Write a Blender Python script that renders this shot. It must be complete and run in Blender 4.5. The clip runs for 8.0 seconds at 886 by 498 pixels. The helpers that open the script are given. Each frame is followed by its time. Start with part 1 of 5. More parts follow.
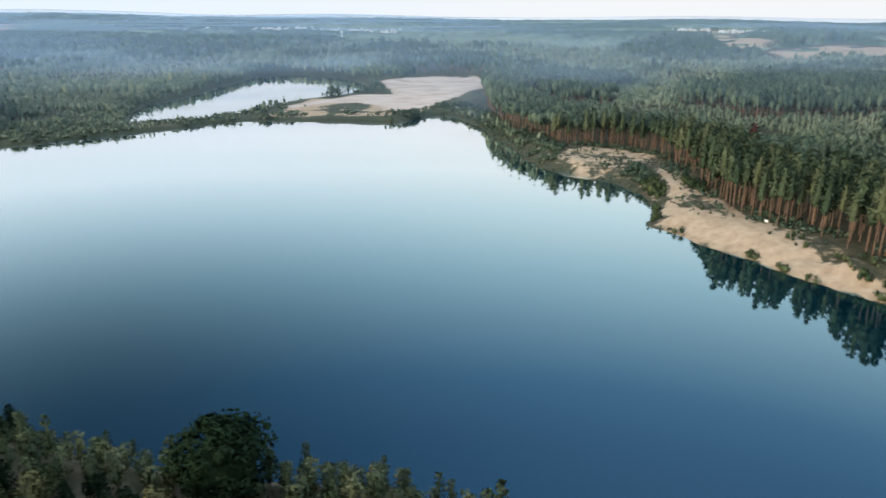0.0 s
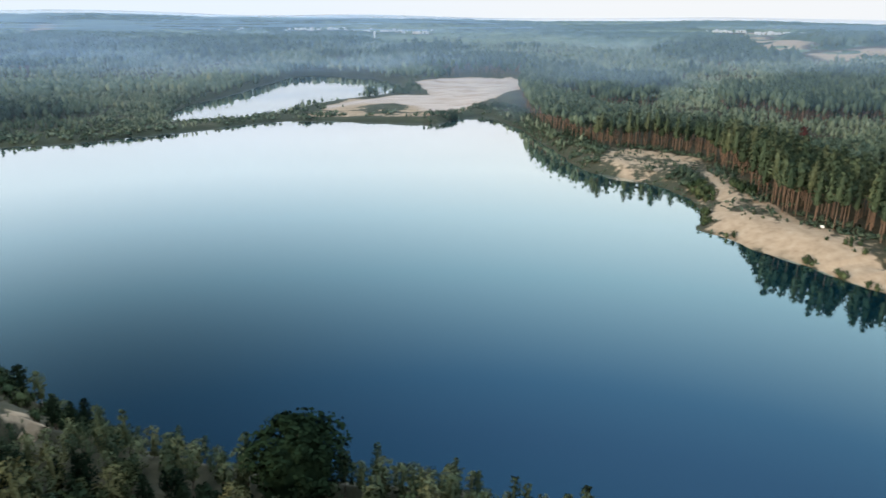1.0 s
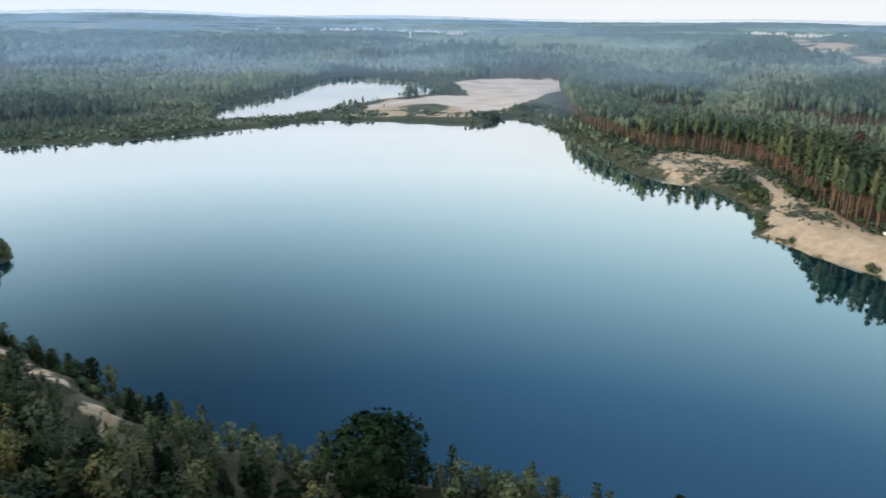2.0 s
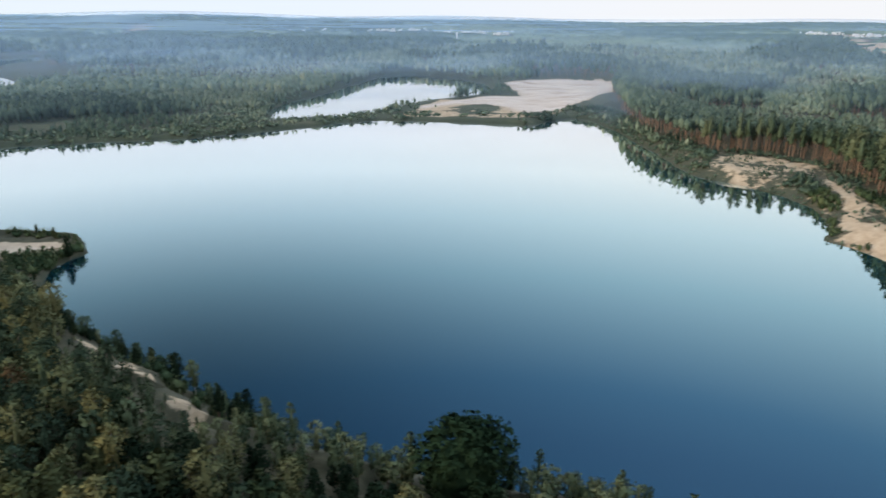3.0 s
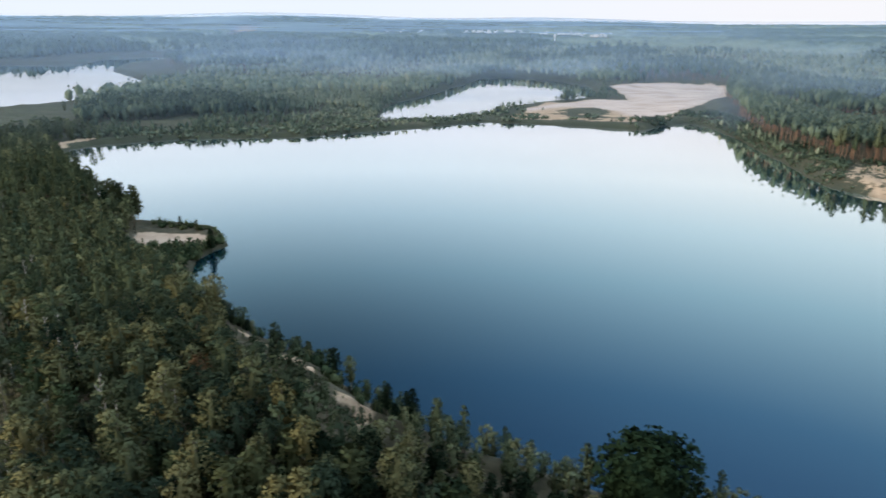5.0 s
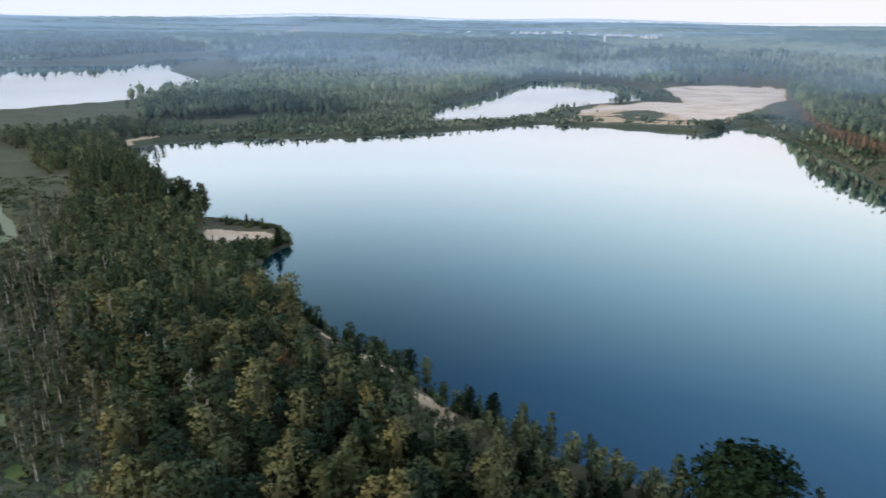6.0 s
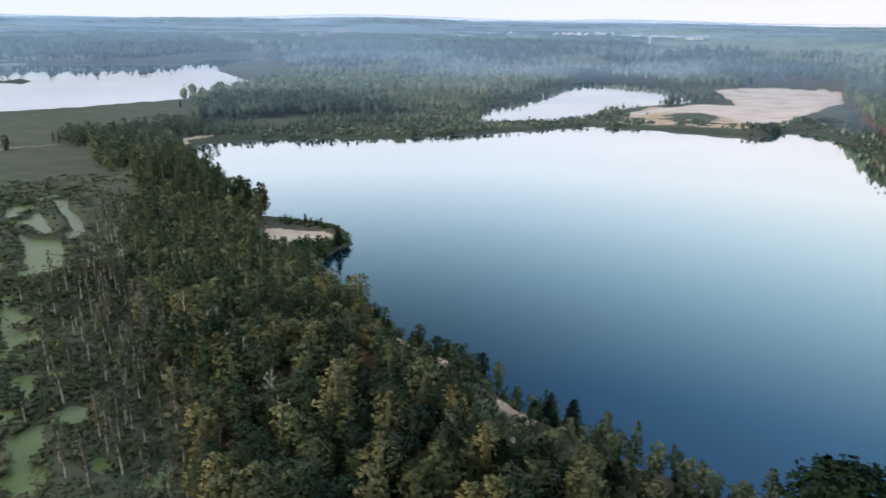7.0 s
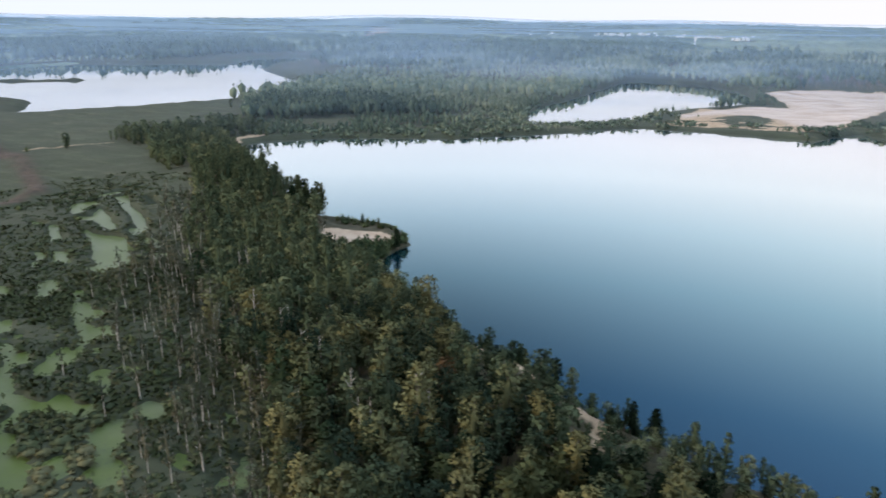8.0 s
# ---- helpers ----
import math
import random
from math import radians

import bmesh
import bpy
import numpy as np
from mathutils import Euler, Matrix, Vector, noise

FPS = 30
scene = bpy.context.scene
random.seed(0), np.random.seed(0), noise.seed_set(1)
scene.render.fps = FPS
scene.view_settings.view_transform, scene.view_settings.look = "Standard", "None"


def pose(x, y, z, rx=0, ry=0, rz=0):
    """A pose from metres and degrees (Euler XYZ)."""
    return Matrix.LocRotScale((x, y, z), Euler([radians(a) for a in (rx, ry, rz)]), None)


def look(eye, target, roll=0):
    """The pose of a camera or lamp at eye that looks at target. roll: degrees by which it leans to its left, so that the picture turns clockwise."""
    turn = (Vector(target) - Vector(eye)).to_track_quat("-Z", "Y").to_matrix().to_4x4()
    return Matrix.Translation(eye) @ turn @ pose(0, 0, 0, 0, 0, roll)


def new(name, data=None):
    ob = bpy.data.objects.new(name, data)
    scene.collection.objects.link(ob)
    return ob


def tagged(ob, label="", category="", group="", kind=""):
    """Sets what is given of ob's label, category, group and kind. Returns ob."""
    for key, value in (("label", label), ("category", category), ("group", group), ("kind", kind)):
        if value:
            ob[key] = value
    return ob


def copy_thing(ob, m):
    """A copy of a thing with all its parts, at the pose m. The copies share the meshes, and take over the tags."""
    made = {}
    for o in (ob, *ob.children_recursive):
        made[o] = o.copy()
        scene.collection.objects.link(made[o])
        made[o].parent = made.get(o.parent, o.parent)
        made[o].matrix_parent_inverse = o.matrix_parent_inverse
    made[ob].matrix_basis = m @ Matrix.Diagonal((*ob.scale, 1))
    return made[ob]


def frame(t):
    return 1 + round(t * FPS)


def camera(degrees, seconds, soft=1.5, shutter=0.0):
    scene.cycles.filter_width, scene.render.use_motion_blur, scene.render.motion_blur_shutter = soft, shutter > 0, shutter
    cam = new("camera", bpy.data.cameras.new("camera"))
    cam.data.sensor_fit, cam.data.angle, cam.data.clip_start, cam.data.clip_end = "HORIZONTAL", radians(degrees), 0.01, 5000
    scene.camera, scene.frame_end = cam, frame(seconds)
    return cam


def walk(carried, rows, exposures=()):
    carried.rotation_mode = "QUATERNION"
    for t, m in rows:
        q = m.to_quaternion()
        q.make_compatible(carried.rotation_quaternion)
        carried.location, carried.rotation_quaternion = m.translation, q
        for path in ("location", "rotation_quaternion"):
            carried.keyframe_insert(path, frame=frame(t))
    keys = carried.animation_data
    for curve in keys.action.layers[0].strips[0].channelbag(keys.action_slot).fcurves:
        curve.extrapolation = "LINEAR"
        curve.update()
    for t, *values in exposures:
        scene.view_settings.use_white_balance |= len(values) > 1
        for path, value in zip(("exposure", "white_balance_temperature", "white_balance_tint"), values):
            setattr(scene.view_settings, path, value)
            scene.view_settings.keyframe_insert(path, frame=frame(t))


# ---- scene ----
cam = camera(63.3, 8.0, 1.6, 0.8)
PATH = [
    (0, (1.48, -0.203, 76.725), (1.48, 1.697, 76.102), 0.4),
    (0.5, (-2.397, 0.074, 76.635), (-2.434, 1.974, 76.012), 0.4),
    (1, (-6.305, 0.381, 76.516), (-6.378, 2.28, 75.895), 0.5),
    (1.5, (-10.359, 0.556, 76.404), (-10.469, 2.453, 75.782), 0.5),
    (2.8, (-20.75, 0.869, 76.057), (-20.989, 2.756, 75.441), 0.7),
    (3, (-22.321, 0.845, 76.038), (-22.585, 2.728, 75.418), 0.5),
    (3.5, (-26.208, 0.597, 76.017), (-26.527, 2.472, 75.398), 0.5),
    (4, (-30.051, 0.196, 76.015), (-30.425, 2.061, 75.397), 0.5),
    (4.5, (-33.881, -0.336, 76.075), (-34.313, 1.516, 75.457), 0.5),
    (6, (-45.232, -2.839, 76.354), (-45.831, -1.033, 75.737), 0.6),
    (6.5, (-49.071, -3.712, 76.426), (-49.72, -1.924, 75.81), 0.6),
    (7, (-52.946, -4.64, 76.483), (-53.639, -2.868, 75.867), 0.6),
    (7.5, (-56.862, -5.626, 76.503), (-57.598, -3.871, 75.888), 0.6),
    (8, (-60.772, -6.644, 76.484), (-61.555, -4.909, 75.868), 0.6),
]
walk(cam, [(t, look(eye, target, roll)) for t, eye, target, roll in PATH], [(0, 2.27, 7900, 11), (6, 2.3, 7900, 16.3), (8, 2.36, 7900, 18)])

# ---- daylight: soft evening sky, low wide sun ----
SUN_ELEV, SUN_AZ = 15.0, 232.0  # degrees; azimuth clockwise from +y
world = bpy.data.worlds.new("evening_sky")
scene.world = world
world.use_nodes = True
wn, wl = world.node_tree.nodes, world.node_tree.links
wn.clear()
sky = wn.new("ShaderNodeTexSky")
sky.sky_type, sky.sun_disc = "NISHITA", False
sky.sun_elevation, sky.sun_rotation = radians(SUN_ELEV), radians(SUN_AZ)
sky.air_density, sky.dust_density, sky.ozone_density = 0.9, 0.7, 0.0
back, wout = wn.new("ShaderNodeBackground"), wn.new("ShaderNodeOutputWorld")
back.inputs["Strength"].default_value = 0.15
haze = wn.new("ShaderNodeMix")  # thin even cloud keeps the sky below a soft pale level
haze.data_type, haze.blend_type = "RGBA", "DARKEN"
haze.inputs[0].default_value = 1.0
wl.new(sky.outputs[0], haze.inputs[6])


def world_math(kind, a, b):
    n = wn.new("ShaderNodeMath")
    n.operation = kind
    for sock, v in zip(n.inputs, (a, b)):
        if isinstance(v, (int, float)):
            sock.default_value = v
        else:
            wl.new(v, sock)
    return n.outputs[0]


def world_range(v, lo, hi, a, b):
    n = wn.new("ShaderNodeMapRange")
    n.interpolation_type = "SMOOTHSTEP"
    for k, q in zip(("From Min", "From Max", "To Min", "To Max"), (lo, hi, a, b)):
        n.inputs[k].default_value = q
    wl.new(v, n.inputs["Value"])
    return n.outputs[0]


# above the pale horizon the evening sky is deepest a quarter turn from the sun and brighter opposite it
way, axes = wn.new("ShaderNodeTexCoord"), wn.new("ShaderNodeSeparateXYZ")
wl.new(way.outputs["Generated"], axes.inputs[0])
across = world_math("ADD", world_math("MULTIPLY", axes.outputs[0], math.sin(radians(55))), world_math("MULTIPLY", axes.outputs[1], math.cos(radians(55))))
glow = world_range(across, 0.05, 0.75, 0.34, 1.2)
lift = world_range(axes.outputs[2], 0.145, 0.46, 0.0, 1.0)
zenith = world_range(axes.outputs[2], 0.6, 0.95, 0.0, 2.2)  # unseen glow, brightest overhead, added to brighten the land
gain = world_math("ADD", world_math("ADD", 1.0, zenith), world_math("MULTIPLY", lift, world_math("SUBTRACT", glow, 1.0)))
tint = wn.new("ShaderNodeMix")
tint.data_type = "RGBA"
tint.inputs[6].default_value, tint.inputs[7].default_value = (1.02, 1.29, 1.68, 1), (1.13, 1.31, 1.58, 1)
wl.new(world_range(across, 0.2, 0.8, 0.0, 1.0), tint.inputs[0])
wl.new(tint.outputs[2], haze.inputs[7])
deep = wn.new("ShaderNodeVectorMath")
deep.operation = "SCALE"
wl.new(haze.outputs[2], deep.inputs[0])
wl.new(gain, deep.inputs["Scale"])
wl.new(deep.outputs[0], back.inputs["Color"])
wl.new(back.outputs[0], wout.inputs["Surface"])
sun = new("sun", bpy.data.lights.new("sun", "SUN"))
sun.data.energy, sun.data.angle, sun.data.color = 0.72, radians(25), (1.0, 0.92, 0.82)
ea, ee = radians(SUN_AZ), radians(SUN_ELEV)
sun.matrix_world = look(Vector((math.sin(ea) * math.cos(ee), math.cos(ea) * math.cos(ee), math.sin(ee))) * 300, (0, 0, 0))

# ---- materials ----
def material(name):
    m = bpy.data.materials.new(name)
    m.use_nodes = True
    nt = m.node_tree
    nt.nodes.clear()
    out = nt.nodes.new("ShaderNodeOutputMaterial")
    return m, nt, out


def node(nt, kind, **values):
    n = nt.nodes.new("ShaderNode" + kind)
    for k, v in values.items():
        n.inputs[k].default_value = v
    return n


def ramp(nt, fac, stops):
    r = nt.nodes.new("ShaderNodeValToRGB")
    els = r.color_ramp.elements
    while len(els) < len(stops):
        els.new(0.5)
    for e, (p, c) in zip(els, stops):
        e.position, e.color = p, (*c, 1)
    nt.links.new(fac, r.inputs[0])
    return r.outputs[0]


def mix(nt, fac, a, b, blend="MIX"):
    m = nt.nodes.new("ShaderNodeMix")
    m.data_type, m.blend_type = "RGBA", blend
    for sock, v in ((m.inputs[0], fac), (m.inputs[6], a), (m.inputs[7], b)):
        if isinstance(v, (int, float)):
            sock.default_value = v
        elif isinstance(v, tuple):
            sock.default_value = (*v, 1)
        else:
            nt.links.new(v, sock)
    return m.outputs[2]


def math_node(nt, op, a, b):
    m = nt.nodes.new("ShaderNodeMath")
    m.operation = op
    for sock, v in zip(m.inputs, (a, b)):
        if isinstance(v, (int, float)):
            sock.default_value = v
        else:
            nt.links.new(v, sock)
    return m.outputs[0]


def noise_fac(nt, scale, detail=4.0, rough=0.55, stretch=None):
    geo = nt.nodes.new("ShaderNodeNewGeometry")
    n = node(nt, "TexNoise", Scale=scale, Detail=detail, Roughness=rough)
    src = geo.outputs["Position"]
    if stretch:
        mp = nt.nodes.new("ShaderNodeMapping")
        mp.inputs["Scale"].default_value = stretch
        nt.links.new(src, mp.inputs[0])
        src = mp.outputs[0]
    nt.links.new(src, n.inputs["Vector"])
    return n.outputs["Fac"]


def attr(nt, name):
    a = nt.nodes.new("ShaderNodeAttribute")
    a.attribute_name = name
    return a.outputs["Fac"]


def bump(nt, height, strength, distance):
    b = node(nt, "Bump", Strength=strength, Distance=distance)
    nt.links.new(height, b.inputs["Height"])
    return b.outputs[0]


def surface(name, stops, scale, rough=0.8, bump_scale=None, bump_amount=0.02, metallic=0.0):
    """A matt or glossy surface whose colour wanders between stops by noise at two scales."""
    m, nt, out = material(name)
    f = math_node(nt, "ADD", math_node(nt, "MULTIPLY", noise_fac(nt, scale), 0.65),
                  math_node(nt, "MULTIPLY", noise_fac(nt, scale * 7.3, 2), 0.35))
    p = node(nt, "BsdfPrincipled", Roughness=rough, Metallic=metallic)
    nt.links.new(ramp(nt, f, stops), p.inputs["Base Color"])
    if bump_scale:
        nt.links.new(bump(nt, noise_fac(nt, bump_scale), 0.6, bump_amount), p.inputs["Normal"])
    nt.links.new(p.outputs[0], out.inputs[0])
    return m


def foliage(name, stops, per_tree="object", clear=0.15):
    """Leaves: the tone differs from tree to tree and from spray to spray."""
    m, nt, out = material(name)
    if per_tree == "object":
        tone = nt.nodes.new("ShaderNodeObjectInfo").outputs["Random"]
    else:
        tone = attr(nt, "tone")
    leaf = nt.nodes.new("ShaderNodeNewGeometry").outputs["Random Per Island"]
    f = math_node(nt, "ADD", math_node(nt, "MULTIPLY", tone, 0.9), math_node(nt, "MULTIPLY", leaf, 0.1))
    fine = noise_fac(nt, 1.9, 3, 0.6)
    f = math_node(nt, "ADD", f, math_node(nt, "MULTIPLY", math_node(nt, "SUBTRACT", fine, 0.5), 0.2))
    col = ramp(nt, f, stops)
    rough = bump(nt, fine, 0.5, 0.4)
    d, t, mx = node(nt, "BsdfDiffuse"), node(nt, "BsdfTranslucent"), node(nt, "MixShader", Fac=clear)
    nt.links.new(rough, d.inputs["Normal"])
    nt.links.new(col, d.inputs[0])
    nt.links.new(col, t.inputs[0])
    nt.links.new(d.outputs[0], mx.inputs[1])
    nt.links.new(t.outputs[0], mx.inputs[2])
    nt.links.new(mx.outputs[0], out.inputs[0])
    return m


def ground_material():
    m, nt, out = material("ground")
    n1, n2, n3 = noise_fac(nt, 0.035, 5), noise_fac(nt, 0.33, 4), noise_fac(nt, 2.6, 3)
    floor = ramp(nt, n2, [(0.3, (0.028, 0.03, 0.015)), (0.5, (0.05, 0.047, 0.024)), (0.68, (0.082, 0.07, 0.038))])
    grass = ramp(nt, n1, [(0.34, (0.03, 0.048, 0.023)), (0.48, (0.046, 0.066, 0.031)), (0.58, (0.064, 0.076, 0.038)), (0.7, (0.095, 0.088, 0.052))])
    patch = noise_fac(nt, 0.16, 5, 0.65, (0.6, 1.6, 1.0))
    grass = mix(nt, ramp(nt, patch, [(0.4, (0, 0, 0)), (0.54, (0.85, 0.85, 0.85))]), grass, (0.03, 0.042, 0.021))
    bands = noise_fac(nt, 0.045, 5, 0.6, (0.4, 2.6, 1.0))
    grass = mix(nt, ramp(nt, bands, [(0.46, (0, 0, 0)), (0.53, (0.75, 0.75, 0.75))]), grass, (0.026, 0.038, 0.018))
    grass = mix(nt, math_node(nt, "MULTIPLY", n3, 0.4), grass, (0.03, 0.036, 0.016))
    sand = ramp(nt, n2, [(0.28, (0.3, 0.208, 0.13)), (0.5, (0.395, 0.283, 0.182)), (0.75, (0.465, 0.35, 0.24))])
    pale = ramp(nt, noise_fac(nt, 0.05, 6, 0.65, (0.5, 1.8, 1.0)), [(0.34, (0.34, 0.26, 0.21)), (0.46, (0.47, 0.38, 0.32)), (0.62, (0.56, 0.475, 0.415))])
    earth = ramp(nt, n2, [(0.3, (0.024, 0.018, 0.013)), (0.7, (0.075, 0.05, 0.032))])
    col = mix(nt, attr(nt, "grass"), floor, grass)
    col = mix(nt, attr(nt, "earth"), col, earth)
    edge = math_node(nt, "ADD", attr(nt, "sand"), math_node(nt, "MULTIPLY", math_node(nt, "SUBTRACT", n2, 0.5), 0.9))
    step = nt.nodes.new("ShaderNodeMapRange")
    step.inputs["From Min"].default_value, step.inputs["From Max"].default_value = 0.42, 0.6
    nt.links.new(edge, step.inputs["Value"])
    col = mix(nt, step.outputs[0], col, mix(nt, attr(nt, "pale"), sand, pale))
    col = mix(nt, math_node(nt, "MULTIPLY", attr(nt, "wet"), 0.8), col, (0.022, 0.03, 0.014))
    p = node(nt, "BsdfPrincipled", Roughness=0.92)
    nt.links.new(col, p.inputs["Base Color"])
    nt.links.new(bump(nt, n3, 0.5, 0.25), p.inputs["Normal"])
    nt.links.new(p.outputs[0], out.inputs[0])
    return m


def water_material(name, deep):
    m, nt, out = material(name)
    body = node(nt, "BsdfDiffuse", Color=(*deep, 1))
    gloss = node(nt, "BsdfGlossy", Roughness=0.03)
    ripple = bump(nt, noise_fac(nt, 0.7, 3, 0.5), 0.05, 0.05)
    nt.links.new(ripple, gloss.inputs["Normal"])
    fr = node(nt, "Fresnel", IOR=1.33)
    # sky reflection's fall-off and blue-green tint are painted into the gloss by angle
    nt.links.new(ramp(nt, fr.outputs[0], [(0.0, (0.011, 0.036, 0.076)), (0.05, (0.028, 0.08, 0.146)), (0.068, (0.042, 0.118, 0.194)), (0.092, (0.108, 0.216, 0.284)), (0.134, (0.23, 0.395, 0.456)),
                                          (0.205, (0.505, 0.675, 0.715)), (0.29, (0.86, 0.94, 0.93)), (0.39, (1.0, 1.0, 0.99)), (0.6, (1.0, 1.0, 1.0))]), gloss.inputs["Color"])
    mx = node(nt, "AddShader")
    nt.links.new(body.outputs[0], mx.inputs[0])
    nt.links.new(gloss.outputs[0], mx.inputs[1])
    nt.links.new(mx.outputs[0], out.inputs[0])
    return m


def duckweed_material():
    m, nt, out = material("duckweed_water")
    f = noise_fac(nt, 0.05, 5, 0.6)
    col = ramp(nt, f, [(0.3, (0.055, 0.09, 0.014)), (0.45, (0.07, 0.106, 0.026)), (0.6, (0.09, 0.122, 0.048)), (0.75, (0.112, 0.14, 0.074))])
    speck = noise_fac(nt, 1.3, 4, 0.7)
    col = mix(nt, ramp(nt, speck, [(0.56, (0, 0, 0)), (0.68, (0.7, 0.7, 0.7))]), col, (0.045, 0.06, 0.025))
    p = node(nt, "BsdfPrincipled", Roughness=0.3)
    p.inputs["Specular IOR Level"].default_value = 0.6
    nt.links.new(col, p.inputs["Base Color"])
    nt.links.new(p.outputs[0], out.inputs[0])
    return m


def mist_haze_material():
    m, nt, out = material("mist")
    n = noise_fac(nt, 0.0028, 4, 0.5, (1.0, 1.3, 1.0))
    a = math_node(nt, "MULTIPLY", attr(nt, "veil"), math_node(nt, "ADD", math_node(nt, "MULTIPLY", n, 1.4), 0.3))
    # flat blue colour and set opacity imitate mist and the haze of distance
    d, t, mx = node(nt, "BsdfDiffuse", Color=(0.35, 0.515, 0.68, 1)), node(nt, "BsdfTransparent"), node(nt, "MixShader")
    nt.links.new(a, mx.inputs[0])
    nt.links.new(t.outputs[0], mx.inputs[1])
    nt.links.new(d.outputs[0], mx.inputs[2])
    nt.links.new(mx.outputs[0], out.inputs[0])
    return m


def birch_bark():
    m, nt, out = material("birch_bark")
    n = noise_fac(nt, 1.6, 3, 0.6, (1.0, 1.0, 3.0))
    p = node(nt, "BsdfPrincipled", Roughness=0.8)
    nt.links.new(ramp(nt, n, [(0.36, (0.05, 0.045, 0.04)), (0.46, (0.36, 0.35, 0.32)), (0.7, (0.52, 0.5, 0.46))]), p.inputs["Base Color"])
    nt.links.new(p.outputs[0], out.inputs[0])
    return m


GROUND = ground_material()
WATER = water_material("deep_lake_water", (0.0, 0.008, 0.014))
DUCKWEED = duckweed_material()
MIST_HAZE = mist_haze_material()
BIRCH_BARK = birch_bark()
TALL_BARK = surface("reddish_pine_bark", [(0.3, (0.1, 0.07, 0.052)), (0.5, (0.17, 0.112, 0.078)), (0.7, (0.25, 0.155, 0.105))], 0.6, 0.9)
PINE_BARK = surface("pine_bark", [(0.3, (0.06, 0.045, 0.035)), (0.5, (0.11, 0.078, 0.055)), (0.7, (0.17, 0.115, 0.08))], 0.6, 0.9)
GREY_BARK = surface("grey_bark", [(0.3, (0.06, 0.05, 0.04)), (0.7, (0.17, 0.15, 0.13))], 1.2, 0.9)
# the foreground's dimness is put into the pine_needles and birch_leaves colours
PINE_LEAF = foliage("pine_needles", [(0.0, (0.01, 0.021, 0.013)), (0.5, (0.025, 0.042, 0.023)), (1.0, (0.085, 0.1, 0.048))])
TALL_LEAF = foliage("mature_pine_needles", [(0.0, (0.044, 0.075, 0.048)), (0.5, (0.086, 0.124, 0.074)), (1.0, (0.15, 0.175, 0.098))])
PALE_LEAF = foliage("pale_birch_leaves", [(0.0, (0.1, 0.12, 0.05)), (1.0, (0.26, 0.27, 0.13))])
BIRCH_LEAF = foliage("birch_leaves", [(0.0, (0.015, 0.029, 0.02)), (0.38, (0.041, 0.064, 0.04)), (0.72, (0.096, 0.114, 0.06)), (1.0, (0.195, 0.18, 0.083))])
OAK_LEAF = foliage("dark_leaves", [(0.0, (0.019, 0.035, 0.02)), (0.6, (0.04, 0.064, 0.033)), (1.0, (0.07, 0.092, 0.044))])
ROUND_LEAF = foliage("deep_green_leaves", [(0.0, (0.011, 0.025, 0.014)), (0.6, (0.023, 0.043, 0.022)), (1.0, (0.045, 0.068, 0.034))])
YELLOW_LEAF = foliage("yellow_leaves", [(0.0, (0.085, 0.092, 0.046)), (1.0, (0.17, 0.158, 0.07))])
GRASS_LEAF = foliage("meadow_grass", [(0.0, (0.03, 0.044, 0.022)), (0.5, (0.052, 0.068, 0.034)), (1.0, (0.085, 0.088, 0.045))], "mesh")
RED_LEAF = foliage("dead_needles", [(0.0, (0.06, 0.022, 0.02)), (1.0, (0.15, 0.06, 0.05))])
RUST_LEAF = foliage("rust_leaves", [(0.0, (0.06, 0.045, 0.025)), (1.0, (0.14, 0.085, 0.045))])
BUSH_LEAF = foliage("bush_leaves", [(0.0, (0.03, 0.054, 0.03)), (0.5, (0.065, 0.098, 0.05)), (1.0, (0.12, 0.145, 0.07))])
# part of the distance haze is mixed into these paler, bluer leaf tones
WOOD_LEAF = foliage("forest_leaves", [(0.0, (0.045, 0.078, 0.06)), (0.3, (0.1, 0.145, 0.1)), (0.65, (0.185, 0.24, 0.168)), (1.0, (0.265, 0.305, 0.215))], "mesh")
# lighter copy of the birch tones: the farther strip's brightness put into colour
SHORE_LEAF = foliage("shore_leaves", [(0.0, (0.042, 0.068, 0.042)), (0.35, (0.112, 0.146, 0.082)), (0.7, (0.195, 0.208, 0.108)), (1.0, (0.31, 0.28, 0.135))], "mesh")
REED_LEAF = foliage("reeds", [(0.0, (0.04, 0.058, 0.034)), (0.6, (0.078, 0.098, 0.054)), (1.0, (0.14, 0.138, 0.078))], "mesh")
SWAMP_LEAF = foliage("swamp_birch_leaves", [(0.0, (0.048, 0.064, 0.05)), (0.6, (0.096, 0.11, 0.08)), (1.0, (0.17, 0.158, 0.108))])
WHITE_WALL = surface("white_wall", [(0.3, (0.66, 0.66, 0.64)), (0.7, (0.82, 0.82, 0.8))], 0.3)
ROOF = surface("grey_roof", [(0.3, (0.45, 0.46, 0.47)), (0.7, (0.75, 0.75, 0.75))], 0.05, 0.5)
DARK_GLASS = surface("dark_glass", [(0.3, (0.02, 0.025, 0.03)), (0.7, (0.05, 0.06, 0.07))], 0.5, 0.1)


